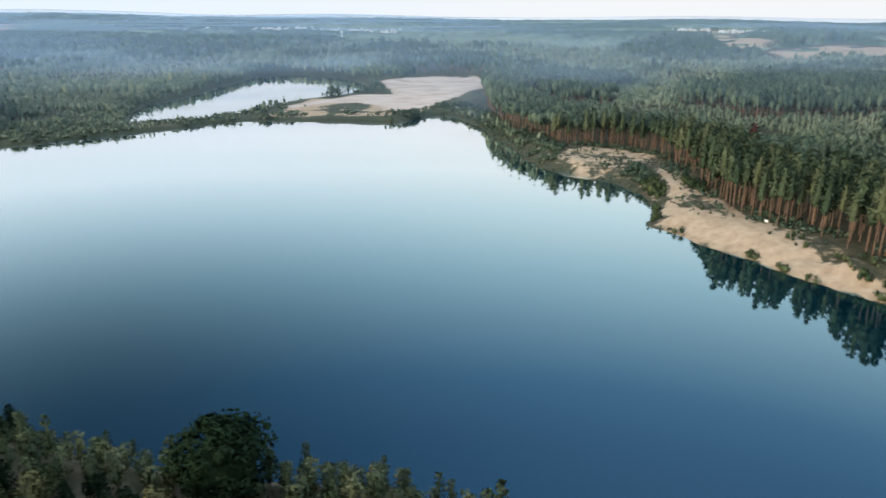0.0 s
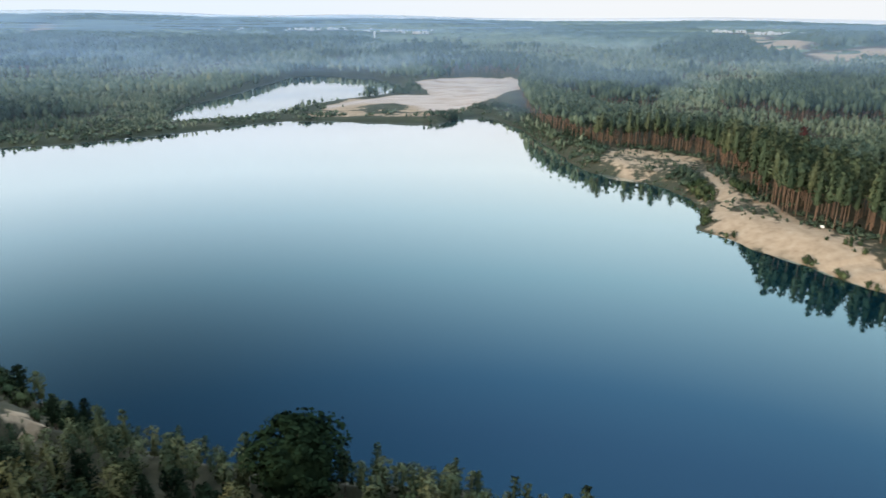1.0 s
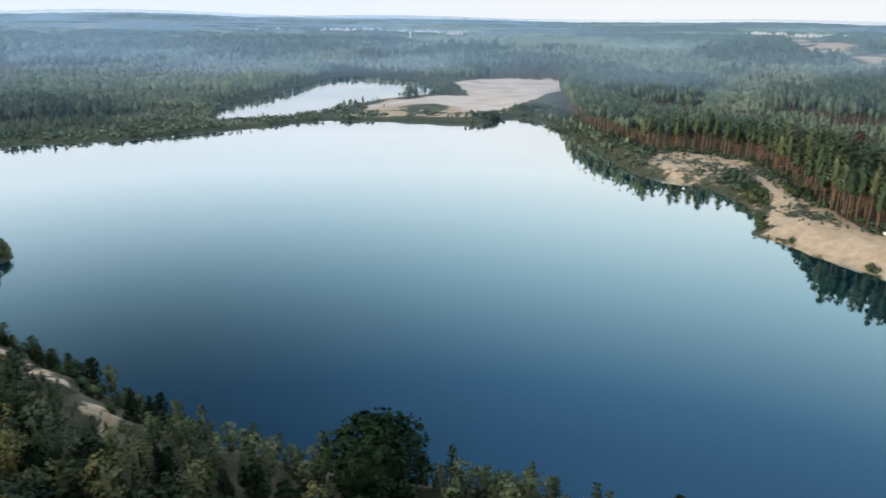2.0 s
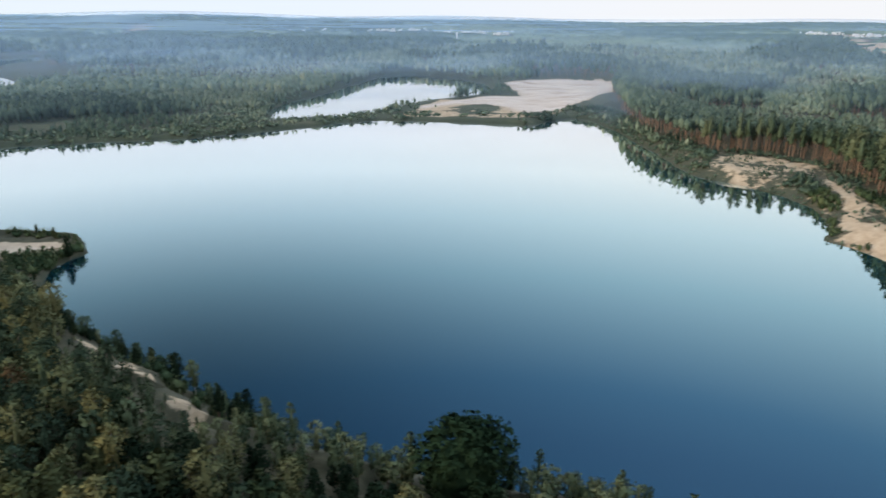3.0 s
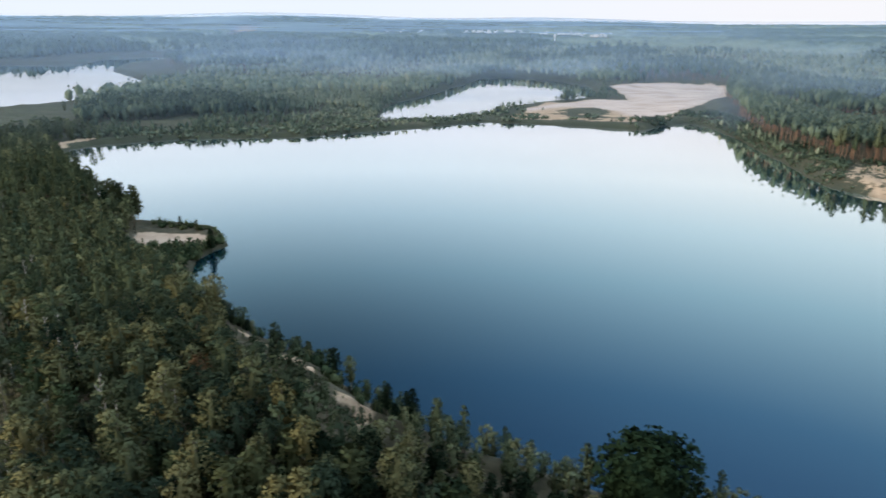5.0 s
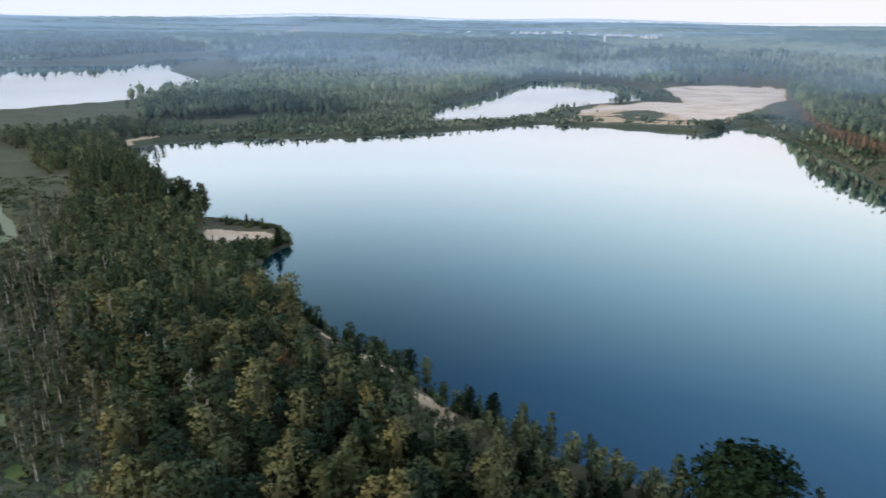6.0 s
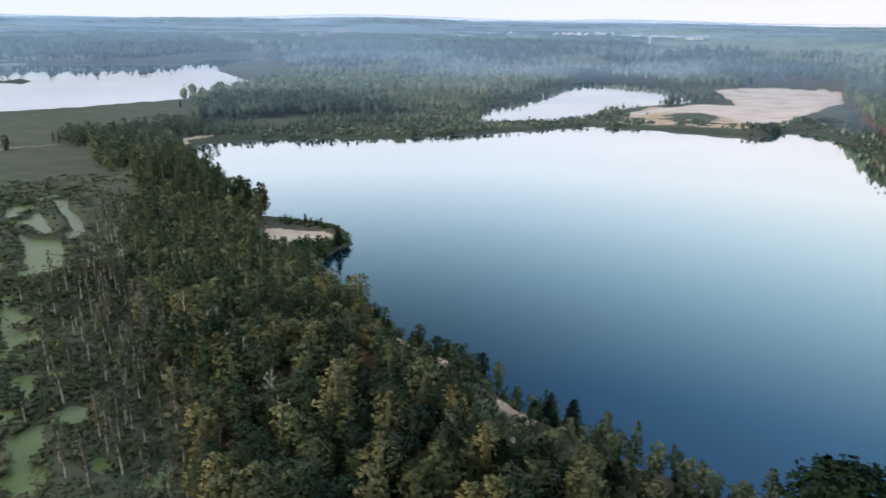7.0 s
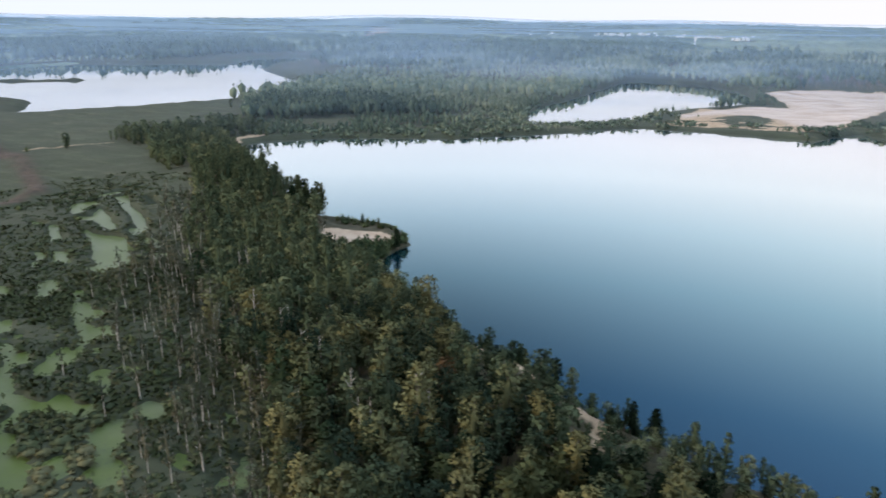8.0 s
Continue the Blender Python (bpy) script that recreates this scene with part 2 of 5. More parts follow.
# ---- arithmetic of the land ----
def vnoise(x, y, size, seed=0):
    """Smooth value noise, 0 to 1."""
    u, v = np.asarray(x) / size + 311.7 * (seed + 1), np.asarray(y) / size - 173.3 * (seed + 1)
    i, j = np.floor(u), np.floor(v)
    fu, fv = u - i, v - j
    fu, fv = fu * fu * (3 - 2 * fu), fv * fv * (3 - 2 * fv)

    def h(a, b):
        s = np.sin(a * 127.1 + b * 311.7 + seed * 17.3) * 43758.5453
        return s - np.floor(s)
    return (h(i, j) * (1 - fu) + h(i + 1, j) * fu) * (1 - fv) + (h(i, j + 1) * (1 - fu) + h(i + 1, j + 1) * fu) * fv


def inside(x, y, poly):
    r = np.zeros(np.shape(x), bool)
    for (ax, ay), (bx, by) in zip(poly, poly[1:] + poly[:1]):
        if ay != by:
            r ^= ((ay > y) != (by > y)) & (x < (bx - ax) * (y - ay) / (by - ay) + ax)
    return r


def line_distance(x, y, pts):
    best = np.full(np.shape(x), 1e9)
    for (ax, ay), (bx, by) in zip(pts, pts[1:]):
        dx, dy = bx - ax, by - ay
        k = np.clip(((x - ax) * dx + (y - ay) * dy) / (dx * dx + dy * dy), 0, 1)
        best = np.minimum(best, np.hypot(x - ax - k * dx, y - ay - k * dy))
    return best


def signed(x, y, poly):
    """Metres outside the outline; negative inside."""
    d = line_distance(x, y, poly + poly[:1])
    return np.where(inside(x, y, poly), -d, d)


def smooth(v, a, b):
    k = np.clip((v - a) / (b - a), 0, 1)
    return k * k * (3 - 2 * k)


LAKE = [(12, 92), (40, 78), (90, 70), (150, 110), (140, 160), (125, 186), (114, 202), (104, 222), (93, 239), (85, 257),
        (78, 263), (85, 281), (89, 297), (90, 314), (85, 331), (75, 345), (65, 356), (57, 364), (52, 374), (49, 390), (44, 430),
        (33, 481), (25, 521), (16, 556), (8, 572), (-2, 577), (-19, 555), (-33, 530), (-54, 533), (-100, 536), (-152, 532),
        (-191, 489), (-221, 456), (-250, 427), (-284, 410), (-318, 395), (-352, 360), (-355, 342), (-320, 303), (-280, 270),
        (-222, 226), (-187, 227), (-170, 206), (-172, 190), (-163, 172), (-136, 150), (-92, 128), (-72, 113), (-40, 105), (-5, 102)]
SMALL_LAKE = [(-226, 508), (-248, 585), (-254, 640), (-244, 690), (-242, 750), (-242, 820), (-238, 950), (-208, 985), (-140, 945),
              (-92, 860), (-74, 740), (-96, 706), (-114, 682), (-139, 649), (-156, 580), (-176, 548), (-198, 526)]
FAR_LAKE = [(-1150, 500), (-1070, 650), (-1060, 820), (-965, 890), (-875, 940), (-940, 1100), (-880, 1190), (-825, 1120), (-815, 990),
            (-735, 860), (-635, 772), (-545, 705), (-528, 585), (-524, 526), (-556, 458), (-587, 395), (-603, 370), (-640, 412),
            (-671, 438), (-700, 440), (-760, 410), (-850, 390), (-1000, 410)]
TONGUE = [(-960, 500), (-880, 555), (-812, 607)]

# height of the level land behind the banks: x, y, z
LEVELS = [(-40, 84, 5), (-84, 100, 12), (-105, 112, 11), (-130, 138, 9), (-160, 165, 4), (-188, 206, 1.3), (-240, 232, 5), (-300, 268, 4),
          (-365, 325, 2), (-165, 80, 1), (-250, 140, 1), (-205, 105, 1), (-330, 200, 1.2), (-420, 300, 1.5), (-140, 66, 1.3), (-300, 450, 2),
          (-150, 565, 1.6), (-60, 610, 2.2), (40, 650, 6), (60, 520, 6), (85, 400, 5), (108, 350, 5), (112, 265, 5.5), (128, 222, 6),
          (148, 190, 6.5), (300, 300, 9), (200, 600, 9), (0, 1000, 7)]


def water_distance(x, y):
    d = np.minimum(signed(x, y, LAKE), signed(x, y, SMALL_LAKE))
    far = np.maximum(signed(x, y, FAR_LAKE), 9 - line_distance(x, y, TONGUE))
    return np.minimum(d, far) + (vnoise(x, y, 9, 3) - 0.5) * 3.0 + (vnoise(x, y, 3.5, 4) - 0.5) * 1.2


KNOLLS = [(-420, 2900, 420, 14), (-1250, 3400, 330, 12), (950, 2800, 480, 12), (1250, 2300, 330, 9), (-1760, 3000, 600, 24), (820, 1720, 260, 22), (-1540, 2640, 190, 13)]


def hills(x, y):
    r = np.hypot(x, y)
    far = smooth(r, 1400, 4900) ** 1.1 * (19 + 6 * smooth(-x, -500, 2500))
    roll = (vnoise(x, y, 700, 11) - 0.5) * 18 * smooth(r, 1500, 2800)
    ridge = 16 * np.exp(-((r - 3300 - 250 * np.sin(x / 900)) / 330) ** 2) * smooth(vnoise(x, y, 1500, 12), 0.3, 0.6)
    knolls = sum(h * np.exp(-((x - a) ** 2 + (y - b) ** 2) / w ** 2) for a, b, w, h in KNOLLS)
    return np.maximum(far + roll + ridge, 0) + knolls


def height(x, y, d=None):
    x, y = np.asarray(x, float), np.asarray(y, float)
    d = water_distance(x, y) if d is None else d
    num, den = np.zeros(x.shape), np.zeros(x.shape)
    for a, b, z in LEVELS:
        w = 1 / ((x - a) ** 2 + (y - b) ** 2 + 120) ** 1.6
        num += w * z
        den += w
    level = num / den
    gentle = 1.2 + 1.4 * smooth(x, 40, 70) * smooth(y, 440, 400)  # the sandy bank rises slowly
    z = level * smooth(d, -2.0, 3 + level * gentle)
    z = np.where(d < 0, np.maximum(d * 0.35, -4) - 0.02, np.maximum(z, np.minimum(d * 0.25, 0.5)))
    z = z + np.where(d > 3, (vnoise(x, y, 14, 5) - 0.5) * np.minimum(level, 4) * 0.35 + (vnoise(x, y, 4, 6) - 0.5) * 0.35, 0)
    return z + np.where(d > 0, hills(x, y), 0)


SAND_BANK = [(80, 262), (88, 267), (97, 276), (105, 261), (114.5, 246), (119.5, 232), (122, 210), (129.5, 195), (150, 165), (130, 160), (122, 186), (111, 204),
             (102, 222), (91, 240), (84, 257)]
SPIT = [(-174, 203), (-177, 209), (-182, 213), (-196, 210), (-206, 209), (-203, 201), (-196, 197), (-188, 193), (-181, 187), (-178, 194)]
SAND_PLAIN = [(-71, 824), (-33, 860), (7, 870), (52, 840), (38, 705), (20, 671), (2, 628), (-14, 594), (-29, 575), (-44, 585), (-54, 617), (-72, 632), (-101, 630), (-124, 595), (-131, 612), (-104, 660), (-77, 692), (-46, 699), (-52, 730), (-64, 783)]
# open shore between the lakes, without trees
OPEN_SHORE = [(-135, 592), (-131, 616), (-104, 664), (-77, 696), (-46, 702), (-64, 790), (-36, 868), (8, 882), (56, 850), (42, 705), (30, 665), (12, 620), (-2, 582), (-20, 560), (-85, 545)]
BENCH = [(59, 354), (62, 375), (70, 400), (83, 414), (96, 405), (110, 385), (104, 365), (90, 362), (80, 342), (67, 347)]
TRACKS = [[(83, 404), (95, 398), (115, 381)], [(112, 352), (107, 320), (100, 293), (90, 275)], [(115, 321), (112, 289), (111, 267), (114, 251), (124, 236)],
          [(-446, 262), (-442, 277), (-431, 295), (-423, 308)], [(-358, 320), (-362, 334), (-367, 353), (-362, 372)]]
NEAR_PATH = [(-74, 99), (-78.7, 103.4), (-84.4, 108), (-93, 111.5), (-98, 116), (-106.6, 121.6), (-113, 127), (-120, 133)]
PATH_PATCHES = [(-117, 130), (-111, 124.3), (-97, 118), (-90, 119), (-84.6, 109.4), (-80.5, 105.2)]
FAR_CLEARING = [(850, 2460), (632, 1760), (570, 1480), (720, 1600), (830, 2092), (930, 2420)]
FAR_FIELD = [(560, 1250), (600, 1330), (640, 1480), (840, 1560), (1000, 1500), (900, 1380), (700, 1300)]
MEADOW = [(-660, 310), (-606, 368), (-564, 462), (-532, 522), (-478, 500), (-440, 440), (-390, 395), (-372, 338), (-325, 265), (-255, 212), (-196, 142), (-142, 97), (-106, 76), (-100, 20), (-200, -20), (-420, 60)]
GREEN_OVAL = [(-105, 603), (-84, 640), (-57, 634), (-60, 585), (-87, 559)]
SWAMP = [(-330, 215), (-335, 180), (-290, 110), (-225, 55), (-160, 35), (-118, 62), (-130, 82), (-172, 112), (-225, 150), (-262, 188), (-312, 222)]
DIRT = [(-480, 268), (-443, 249), (-431, 251), (-388, 224), (-348, 199), (-341, 180), (-370, 160)]
STRIP = [(20, 40), (14, 94), (-5, 104), (-72, 118), (-100, 140), (-158, 180), (-165, 200), (-200, 200), (-222, 226), (-280, 272), (-352, 330),
         (-372, 348), (-378, 337), (-323, 266), (-268, 209), (-213, 146), (-171, 110), (-134, 84), (-112, 48)]
RIGHT_WOOD = [(24, 660), (18, 608), (32, 530), (48, 452), (66, 413), (97, 408), (117, 386), (120, 350), (116, 315), (112, 287), (111, 263), (119, 250), (128, 236),
              (131, 218), (135, 207), (160, 150), (600, 150), (900, 1000), (300, 1000), (60, 1000), (48, 860)]


# stands of dark pine, and open land with light young growth
PINE_STANDS = [[(212, 523), (303, 499), (420, 700), (330, 740), (240, 640)], [(280, 1248), (343, 1082), (458, 1190), (618, 1758), (422, 1665)],
               [(-57, 885), (-24, 800), (38, 805), (57, 1135), (-75, 1163)], [(51, 1029), (129, 780), (142, 721), (100, 601), (36, 712)],
               [(-900, 1050), (-1300, 700), (-1700, 900), (-1300, 1500), (-1000, 1300)]]
LIGHT_LAND = [[(6, 1564), (309, 1288), (280, 1000), (197, 866), (90, 1016), (15, 1342)], [(97, 557), (150, 402), (208, 336), (303, 492), (213, 518), (145, 595)],
              [(-10, 2312), (203, 2363), (152, 1758), (6, 1606)], [(-508, 956), (-381, 969), (-310, 801), (-439, 790)], [(-220, 1080), (-190, 880), (-60, 890), (-100, 1150)]]
LEAFY_BELT = [(-506, 497), (-525, 574), (-518, 694), (-417, 741), (-300, 740), (-250, 690), (-262, 618), (-360, 555), (-400, 585), (-460, 495)]
REED_BED = [(-727, 845), (-749, 924), (-641, 952), (-539, 737), (-566, 700)]


def land_cover(x, y):
    """Height of the growth in metres, and its tone: light low growth, leafy woods, dark tall pines, in belts round the valley."""
    r, a = np.hypot(x, y), np.arctan2(x, y)
    s = 0.5 * vnoise(a * 1500, r, 190, 201) + 0.32 * vnoise(a * 1500, r * 1.7, 85, 202) + 0.18 * vnoise(x, y, 32, 203)
    wave = (vnoise(x, y, 40, 204) - 0.5) * 30
    for poly in PINE_STANDS:
        s = s + (np.maximum(s, 0.64) - s) * smooth(wave - signed(x, y, poly), -8, 8)
    for poly in LIGHT_LAND:
        s = s + (np.minimum(s, 0.3 + 0.22 * vnoise(x, y, 26, 205)) - s) * smooth(wave - signed(x, y, poly), -14, 14)
    s = s + (np.clip(s, 0.42, 0.47) - s) * smooth(-signed(x, y, LEAFY_BELT), -8, 4)
    tall = 4.5 + 6.5 * smooth(s, 0.36, 0.44) + 6.5 * smooth(s, 0.53, 0.57)
    tone = 0.86 - 0.36 * smooth(s, 0.34, 0.48) - 0.36 * smooth(s, 0.51, 0.57)
    return tall, tone


CLEARINGS = [(-1460, 2500, 80), (-1420, 2400, 70), (1010, 2690, 110), (1160, 2380, 110), (1165, 2080, 80), (900, 1790, 90), (-560, 2500, 70), (-200, 2470, 60)]
# villages: middle, half width, half depth, houses
VILLAGES = [(-900, 2600, 120, 50, 26), (-570, 2580, 150, 70, 60), (-270, 2500, 190, 70, 52), (900, 2800, 90, 70, 26), (1080, 2620, 120, 120, 44),
            (1160, 2320, 90, 110, 40), (1060, 1880, 60, 80, 18)]
ROADS = [[(-1120, 1680), (-1215, 1930), (-1330, 2200), (-1430, 2440)], [(620, 1500), (700, 1900), (880, 2450)]]


def link_mesh(name, verts, faces, mat, parent=None, label="", shade=False, normals=None):
    """One mesh object from vertex and face arrays (all faces with the same number of corners)."""
    me = bpy.data.meshes.new(name)
    verts, faces = np.asarray(verts, np.float32), np.asarray(faces, np.int32)
    k = faces.shape[1]
    me.vertices.add(len(verts))
    me.vertices.foreach_set("co", verts.ravel())
    me.loops.add(faces.size)
    me.loops.foreach_set("vertex_index", faces.ravel())
    me.polygons.add(len(faces))
    me.polygons.foreach_set("loop_start", np.arange(0, faces.size, k, dtype=np.int32))
    me.polygons.foreach_set("loop_total", np.full(len(faces), k, np.int32))
    me.polygons.foreach_set("use_smooth", np.full(len(faces), shade))
    if normals is not None:
        me.attributes.new("custom_normal", "FLOAT_VECTOR", "POINT").data.foreach_set("vector", np.asarray(normals, np.float32).ravel())
        shade = True
        me.polygons.foreach_set("use_smooth", np.full(len(faces), True))
    me.update(calc_edges=True)
    me.materials.append(mat)
    ob = new(name, me)
    if parent:
        ob.parent = parent
    if label:
        tagged(ob, label)
    return ob


def add_attr(ob, name, values):
    a = ob.data.attributes.new(name, "FLOAT", "POINT")
    a.data.foreach_set("value", np.asarray(values, np.float32))


def part(name, bm, mat, parent=None, label=""):
    me = bpy.data.meshes.new(name)
    bm.to_mesh(me)
    bm.free()
    me.materials.append(mat)
    ob = new(name, me)
    if parent:
        ob.parent = parent
    if label:
        tagged(ob, label)
    return ob


def axis(lo, hi, step, far_lo, far_hi, grow_lo, grow_hi):
    mid = list(np.arange(lo, hi + 0.01, step))
    a, s = [], step
    p = lo
    while p > far_lo:
        s *= grow_lo
        p -= s
        a.append(max(p, far_lo))
    b, s, p = [], step, hi
    while p < far_hi:
        s *= grow_hi
        p += s
        b.append(min(p, far_hi))
    return np.array(a[::-1] + mid + b)


def grid_faces(rows, cols):
    i = np.arange(rows * cols).reshape(rows, cols)
    return np.stack([i[:-1, :-1], i[:-1, 1:], i[1:, 1:], i[1:, :-1]], -1).reshape(-1, 4)


# ---- ground ----
def build_ground():
    xs = axis(-470, 150, 5.2, -4700, 4700, 1.055, 1.08)
    ys = axis(40, 600, 5.2, -2500, 4920, 1.18, 1.042)
    xs = np.unique(np.concatenate([xs, np.arange(-336, -118, 1.45)]))
    ys = np.unique(np.concatenate([ys, np.arange(50, 226, 1.45)]))
    gx, gy = np.meshgrid(xs, ys)
    x, y = gx.ravel(), gy.ravel()
    d = water_distance(x, y)
    z = height(x, y, d)
    # swamp pools cut into the meadow
    pool = pools(x, y)
    z = z + (np.minimum(z, -0.35) - z) * pool
    z = z + 2.2 * smooth(-line_distance(x, y, DIRT), -8.0, -2.0) * vnoise(x, y, 16, 33)  # heaped peat along the old digging
    cliff = smooth(signed(x, y, SAND_PLAIN), -4, 10) * inside(x, y, [(20, 600), (34, 930), (90, 930), (70, 620)])
    z = z + cliff * 4 * (d > 0)
    ob = link_mesh("ground", np.stack([x, y, z], 1), grid_faces(len(ys), len(xs)), GROUND, shade=True)
    soft = lambda poly, w: smooth(-signed(x, y, poly), -w, w)
    sand = np.maximum.reduce([soft(SAND_BANK, 3) * smooth(d + 2.0 * (vnoise(x, y, 8, 91) - 0.5), -2.0, 0.3), soft(SPIT, 3), soft(SAND_PLAIN, 4), soft(BENCH, 3) * (0.1 + 0.8 * vnoise(x, y, 7, 96)), np.maximum(soft(FAR_FIELD, 30), soft(FAR_CLEARING, 20)) * (0.4 + 0.6 * vnoise(x, y * 2.0, 70, 87))])
    for line, w in zip(TRACKS, (5.0, 4.6, 2.4, 2.2, 7.0)):
        sand = np.maximum(sand, (0.9 if w > 2.3 else 0.6) * smooth(-line_distance(x, y, line), -max(w, 4.0) if w < 2.3 else -w, -w * 0.45))
    sand = np.maximum(sand, 0.8 * smooth(-line_distance(x, y, NEAR_PATH), -3.4, -1.2) * smooth(-np.min([np.hypot(x - a, y - b) for a, b in PATH_PATCHES], axis=0), -6.5, -3))
    sand = np.maximum(sand, 0.3 * smooth(-np.abs(d - 1.6), -1.6, -0.4) * ((y > 330) & (x < 0)))
    front = soft([(-135, 548), (-118, 665), (-60, 640), (-6, 600), (-24, 552), (-60, 546)], 6)
    sand = np.maximum(sand, front * 0.9 * smooth(vnoise(x + 0.5 * y, y * 3.0, 24, 95), 0.12, 0.34) * (1 - 0.8 * soft(GREEN_OVAL, 14) * smooth(vnoise(x, y * 2, 12, 97), 0.1, 0.4)))
    ledge = (x > 55) & (y > 150) & (y < 420) & (d > 2.5)
    sand = np.maximum(sand, np.where(ledge, smooth(signed(x, y, RIGHT_WOOD), -6, 2) * 0.4, 0))
    for line in ROADS:
        sand = np.maximum(sand, 0.9 * smooth(-line_distance(x, y, line), -30, -14))
    for cx, cy, rad in CLEARINGS:
        sand = np.maximum(sand, 0.8 * smooth(-np.hypot(x - cx, y - cy), -rad, -rad * 0.6))
    add_attr(ob, "sand", sand)
    add_attr(ob, "pale", np.maximum(soft(SAND_PLAIN, 8), soft(SPIT, 6) * 0.3))
    grass = np.maximum(soft(MEADOW, 12), soft(BENCH, 8) * 0.5)
    grass = np.maximum(grass, smooth(-signed(x, y, [(-130, 545), (-112, 660), (-50, 640), (-10, 590), (-30, 540)]), -6, 6))
    grass = np.maximum(grass, smooth(-d, -40, -20) * (y > 330) * np.where(x > 20, 0.35, 1.0))
    grass = np.maximum(grass, 0.8 * smooth(y, 350, 400) * smooth(x, 60, 20))
    add_attr(ob, "grass", grass)
    add_attr(ob, "earth", np.maximum(smooth(-line_distance(x, y, DIRT), -5.0, -2.4), smooth(-np.hypot(x + 446, (y - 247) * 1.6), -22, -14)))
    peat = soft(SWAMP, 10) * (0.25 + 0.6 * vnoise(x, y, 11, 23))
    add_attr(ob, "wet", np.maximum(smooth(-d, -1.5, -0.2) * (1 - 0.75 * soft(SAND_BANK, 4)), np.clip(peat, 0, 1)))
    tagged(ob, "forest floor, meadow grass and pale sand round the lake", "ground", kind="structure")


# old peat cuttings full of water: outlines of the far ones; middle, half length, half width, direction of the near ones
FAR_CUTS = [[(-287, 170), (-284, 171), (-277, 168), (-265, 170), (-250, 160), (-240, 148), (-241, 137), (-267, 157)], [(-307, 194), (-303, 195), (-279, 179), (-272, 172), (-276, 170), (-299, 185)],
            [(-316, 211), (-313, 216), (-296, 203), (-281, 195), (-257, 174), (-272, 181), (-293, 195)], [(-322, 193), (-317, 204), (-311, 199), (-305, 187), (-304, 181), (-311, 184)],
            [(-325, 207), (-322, 224), (-317, 221), (-319, 205)], [(-259, 172), (-256, 175), (-244, 169), (-243, 163)], [(-242, 160), (-234, 169), (-231, 166), (-236, 156)],
            [(-304, 216), (-300, 218), (-284, 206), (-286, 203)], [(-312, 169), (-305, 170), (-302, 166), (-305, 163)], [(-303, 168), (-300, 171), (-280, 157), (-281, 153)],
            [(-278, 144), (-273, 146), (-267, 140), (-269, 137)], [(-275, 148), (-268, 150), (-257, 141), (-262, 138)], [(-252, 125), (-250, 130), (-241, 125), (-237, 116), (-242, 116)],
            [(-239, 126), (-233, 128), (-218, 116), (-222, 113)]]
NEAR_CUTS = [(-214, 89, 31, 4.4, -0.6), (-179, 64, 17, 3.6, -0.63), (-212, 109, 13, 6, -0.55), (-202, 93, 10, 4.4, -1.01), (-184, 90, 10.5, 3.4, -0.48),
             (-184, 78, 8, 4.8, -0.16), (-167, 73, 7, 3.6, -0.73), (-158, 66, 9, 3, -0.48), (-166, 65, 4.6, 2.8, -0.56), (-173, 97, 11.5, 2.8, -0.67),
             (-187, 100, 3, 2.2, -0.53), (-167, 86, 8, 3, -0.6), (-149, 75, 4, 2.6, -0.75), (-149, 89, 6.4, 2.4, -0.69), (-136, 80, 7.6, 3, -0.6), (-132, 73, 6, 3.2, 3.0)]


def pools(x, y):
    """How far a place lies in one of the swamp's open pools, 0 to 1."""
    best = np.full(np.shape(x), -9.0)
    wob = (vnoise(x, y, 9, 21) - 0.5) * 2.4 + (vnoise(x, y, 4, 22) - 0.5) * 2.6
    islands = smooth(vnoise(x * 0.825 - y * 0.565, (x * 0.565 + y * 0.825) * 1.8, 6.5, 24), 0.52, 0.66) * 3.4 * smooth(np.hypot(x + 60, y), 230, 190)
    for poly in FAR_CUTS:
        best = np.maximum(best, 0.4 - signed(x, y, poly))
    wob = wob * np.where(np.hypot(x + 60, y) > 190, 0.35, 1.0)
    u, v = x * 0.825 - y * 0.565, x * 0.565 + y * 0.825  # small wet gaps between the tussocks
    specks = (vnoise(u * 0.55, v * 1.5, 7, 28) - 0.74) * 9 * smooth(-signed(x, y, SWAMP), 4, 16)
    best = np.maximum(best, np.where(vnoise(x, y, 34, 29) > 0.45, specks, -9))
    for cx, cy, a, b, turn in [(p, q, a * 1.05, b * 1.08, w) for p, q, a, b, w in NEAR_CUTS]:
        u, v = (x - cx) * math.cos(turn) + (y - cy) * math.sin(turn), (y - cy) * math.cos(turn) - (x - cx) * math.sin(turn)
        best = np.maximum(best, b * (1 - (np.abs(u / a) ** 3 + np.abs(v / b) ** 3) ** (1 / 3)))
    return smooth(best + wob - islands, -0.3, 1.6)


def outline_mesh(name, poly, grow, z, mat):
    bm = bmesh.new()
    pts = []
    for (ax, ay), (px, py), (bx, by) in zip(poly[-1:] + poly[:-1], poly, poly[1:] + poly[:1]):
        t = Vector((bx - ax, by - ay)).normalized()
        n = Vector((t.y, -t.x))
        if inside(np.array([px + n.x * 0.5]), np.array([py + n.y * 0.5]), poly)[0]:
            n = -n
        pts.append((px + n.x * grow, py + n.y * grow, z))
    f = bm.faces.new([bm.verts.new(p) for p in pts])
    f.normal_update()
    if f.normal.z < 0:
        f.normal_flip()
    bmesh.ops.triangulate(bm, faces=[f])
    return part(name, bm, mat)


build_ground()
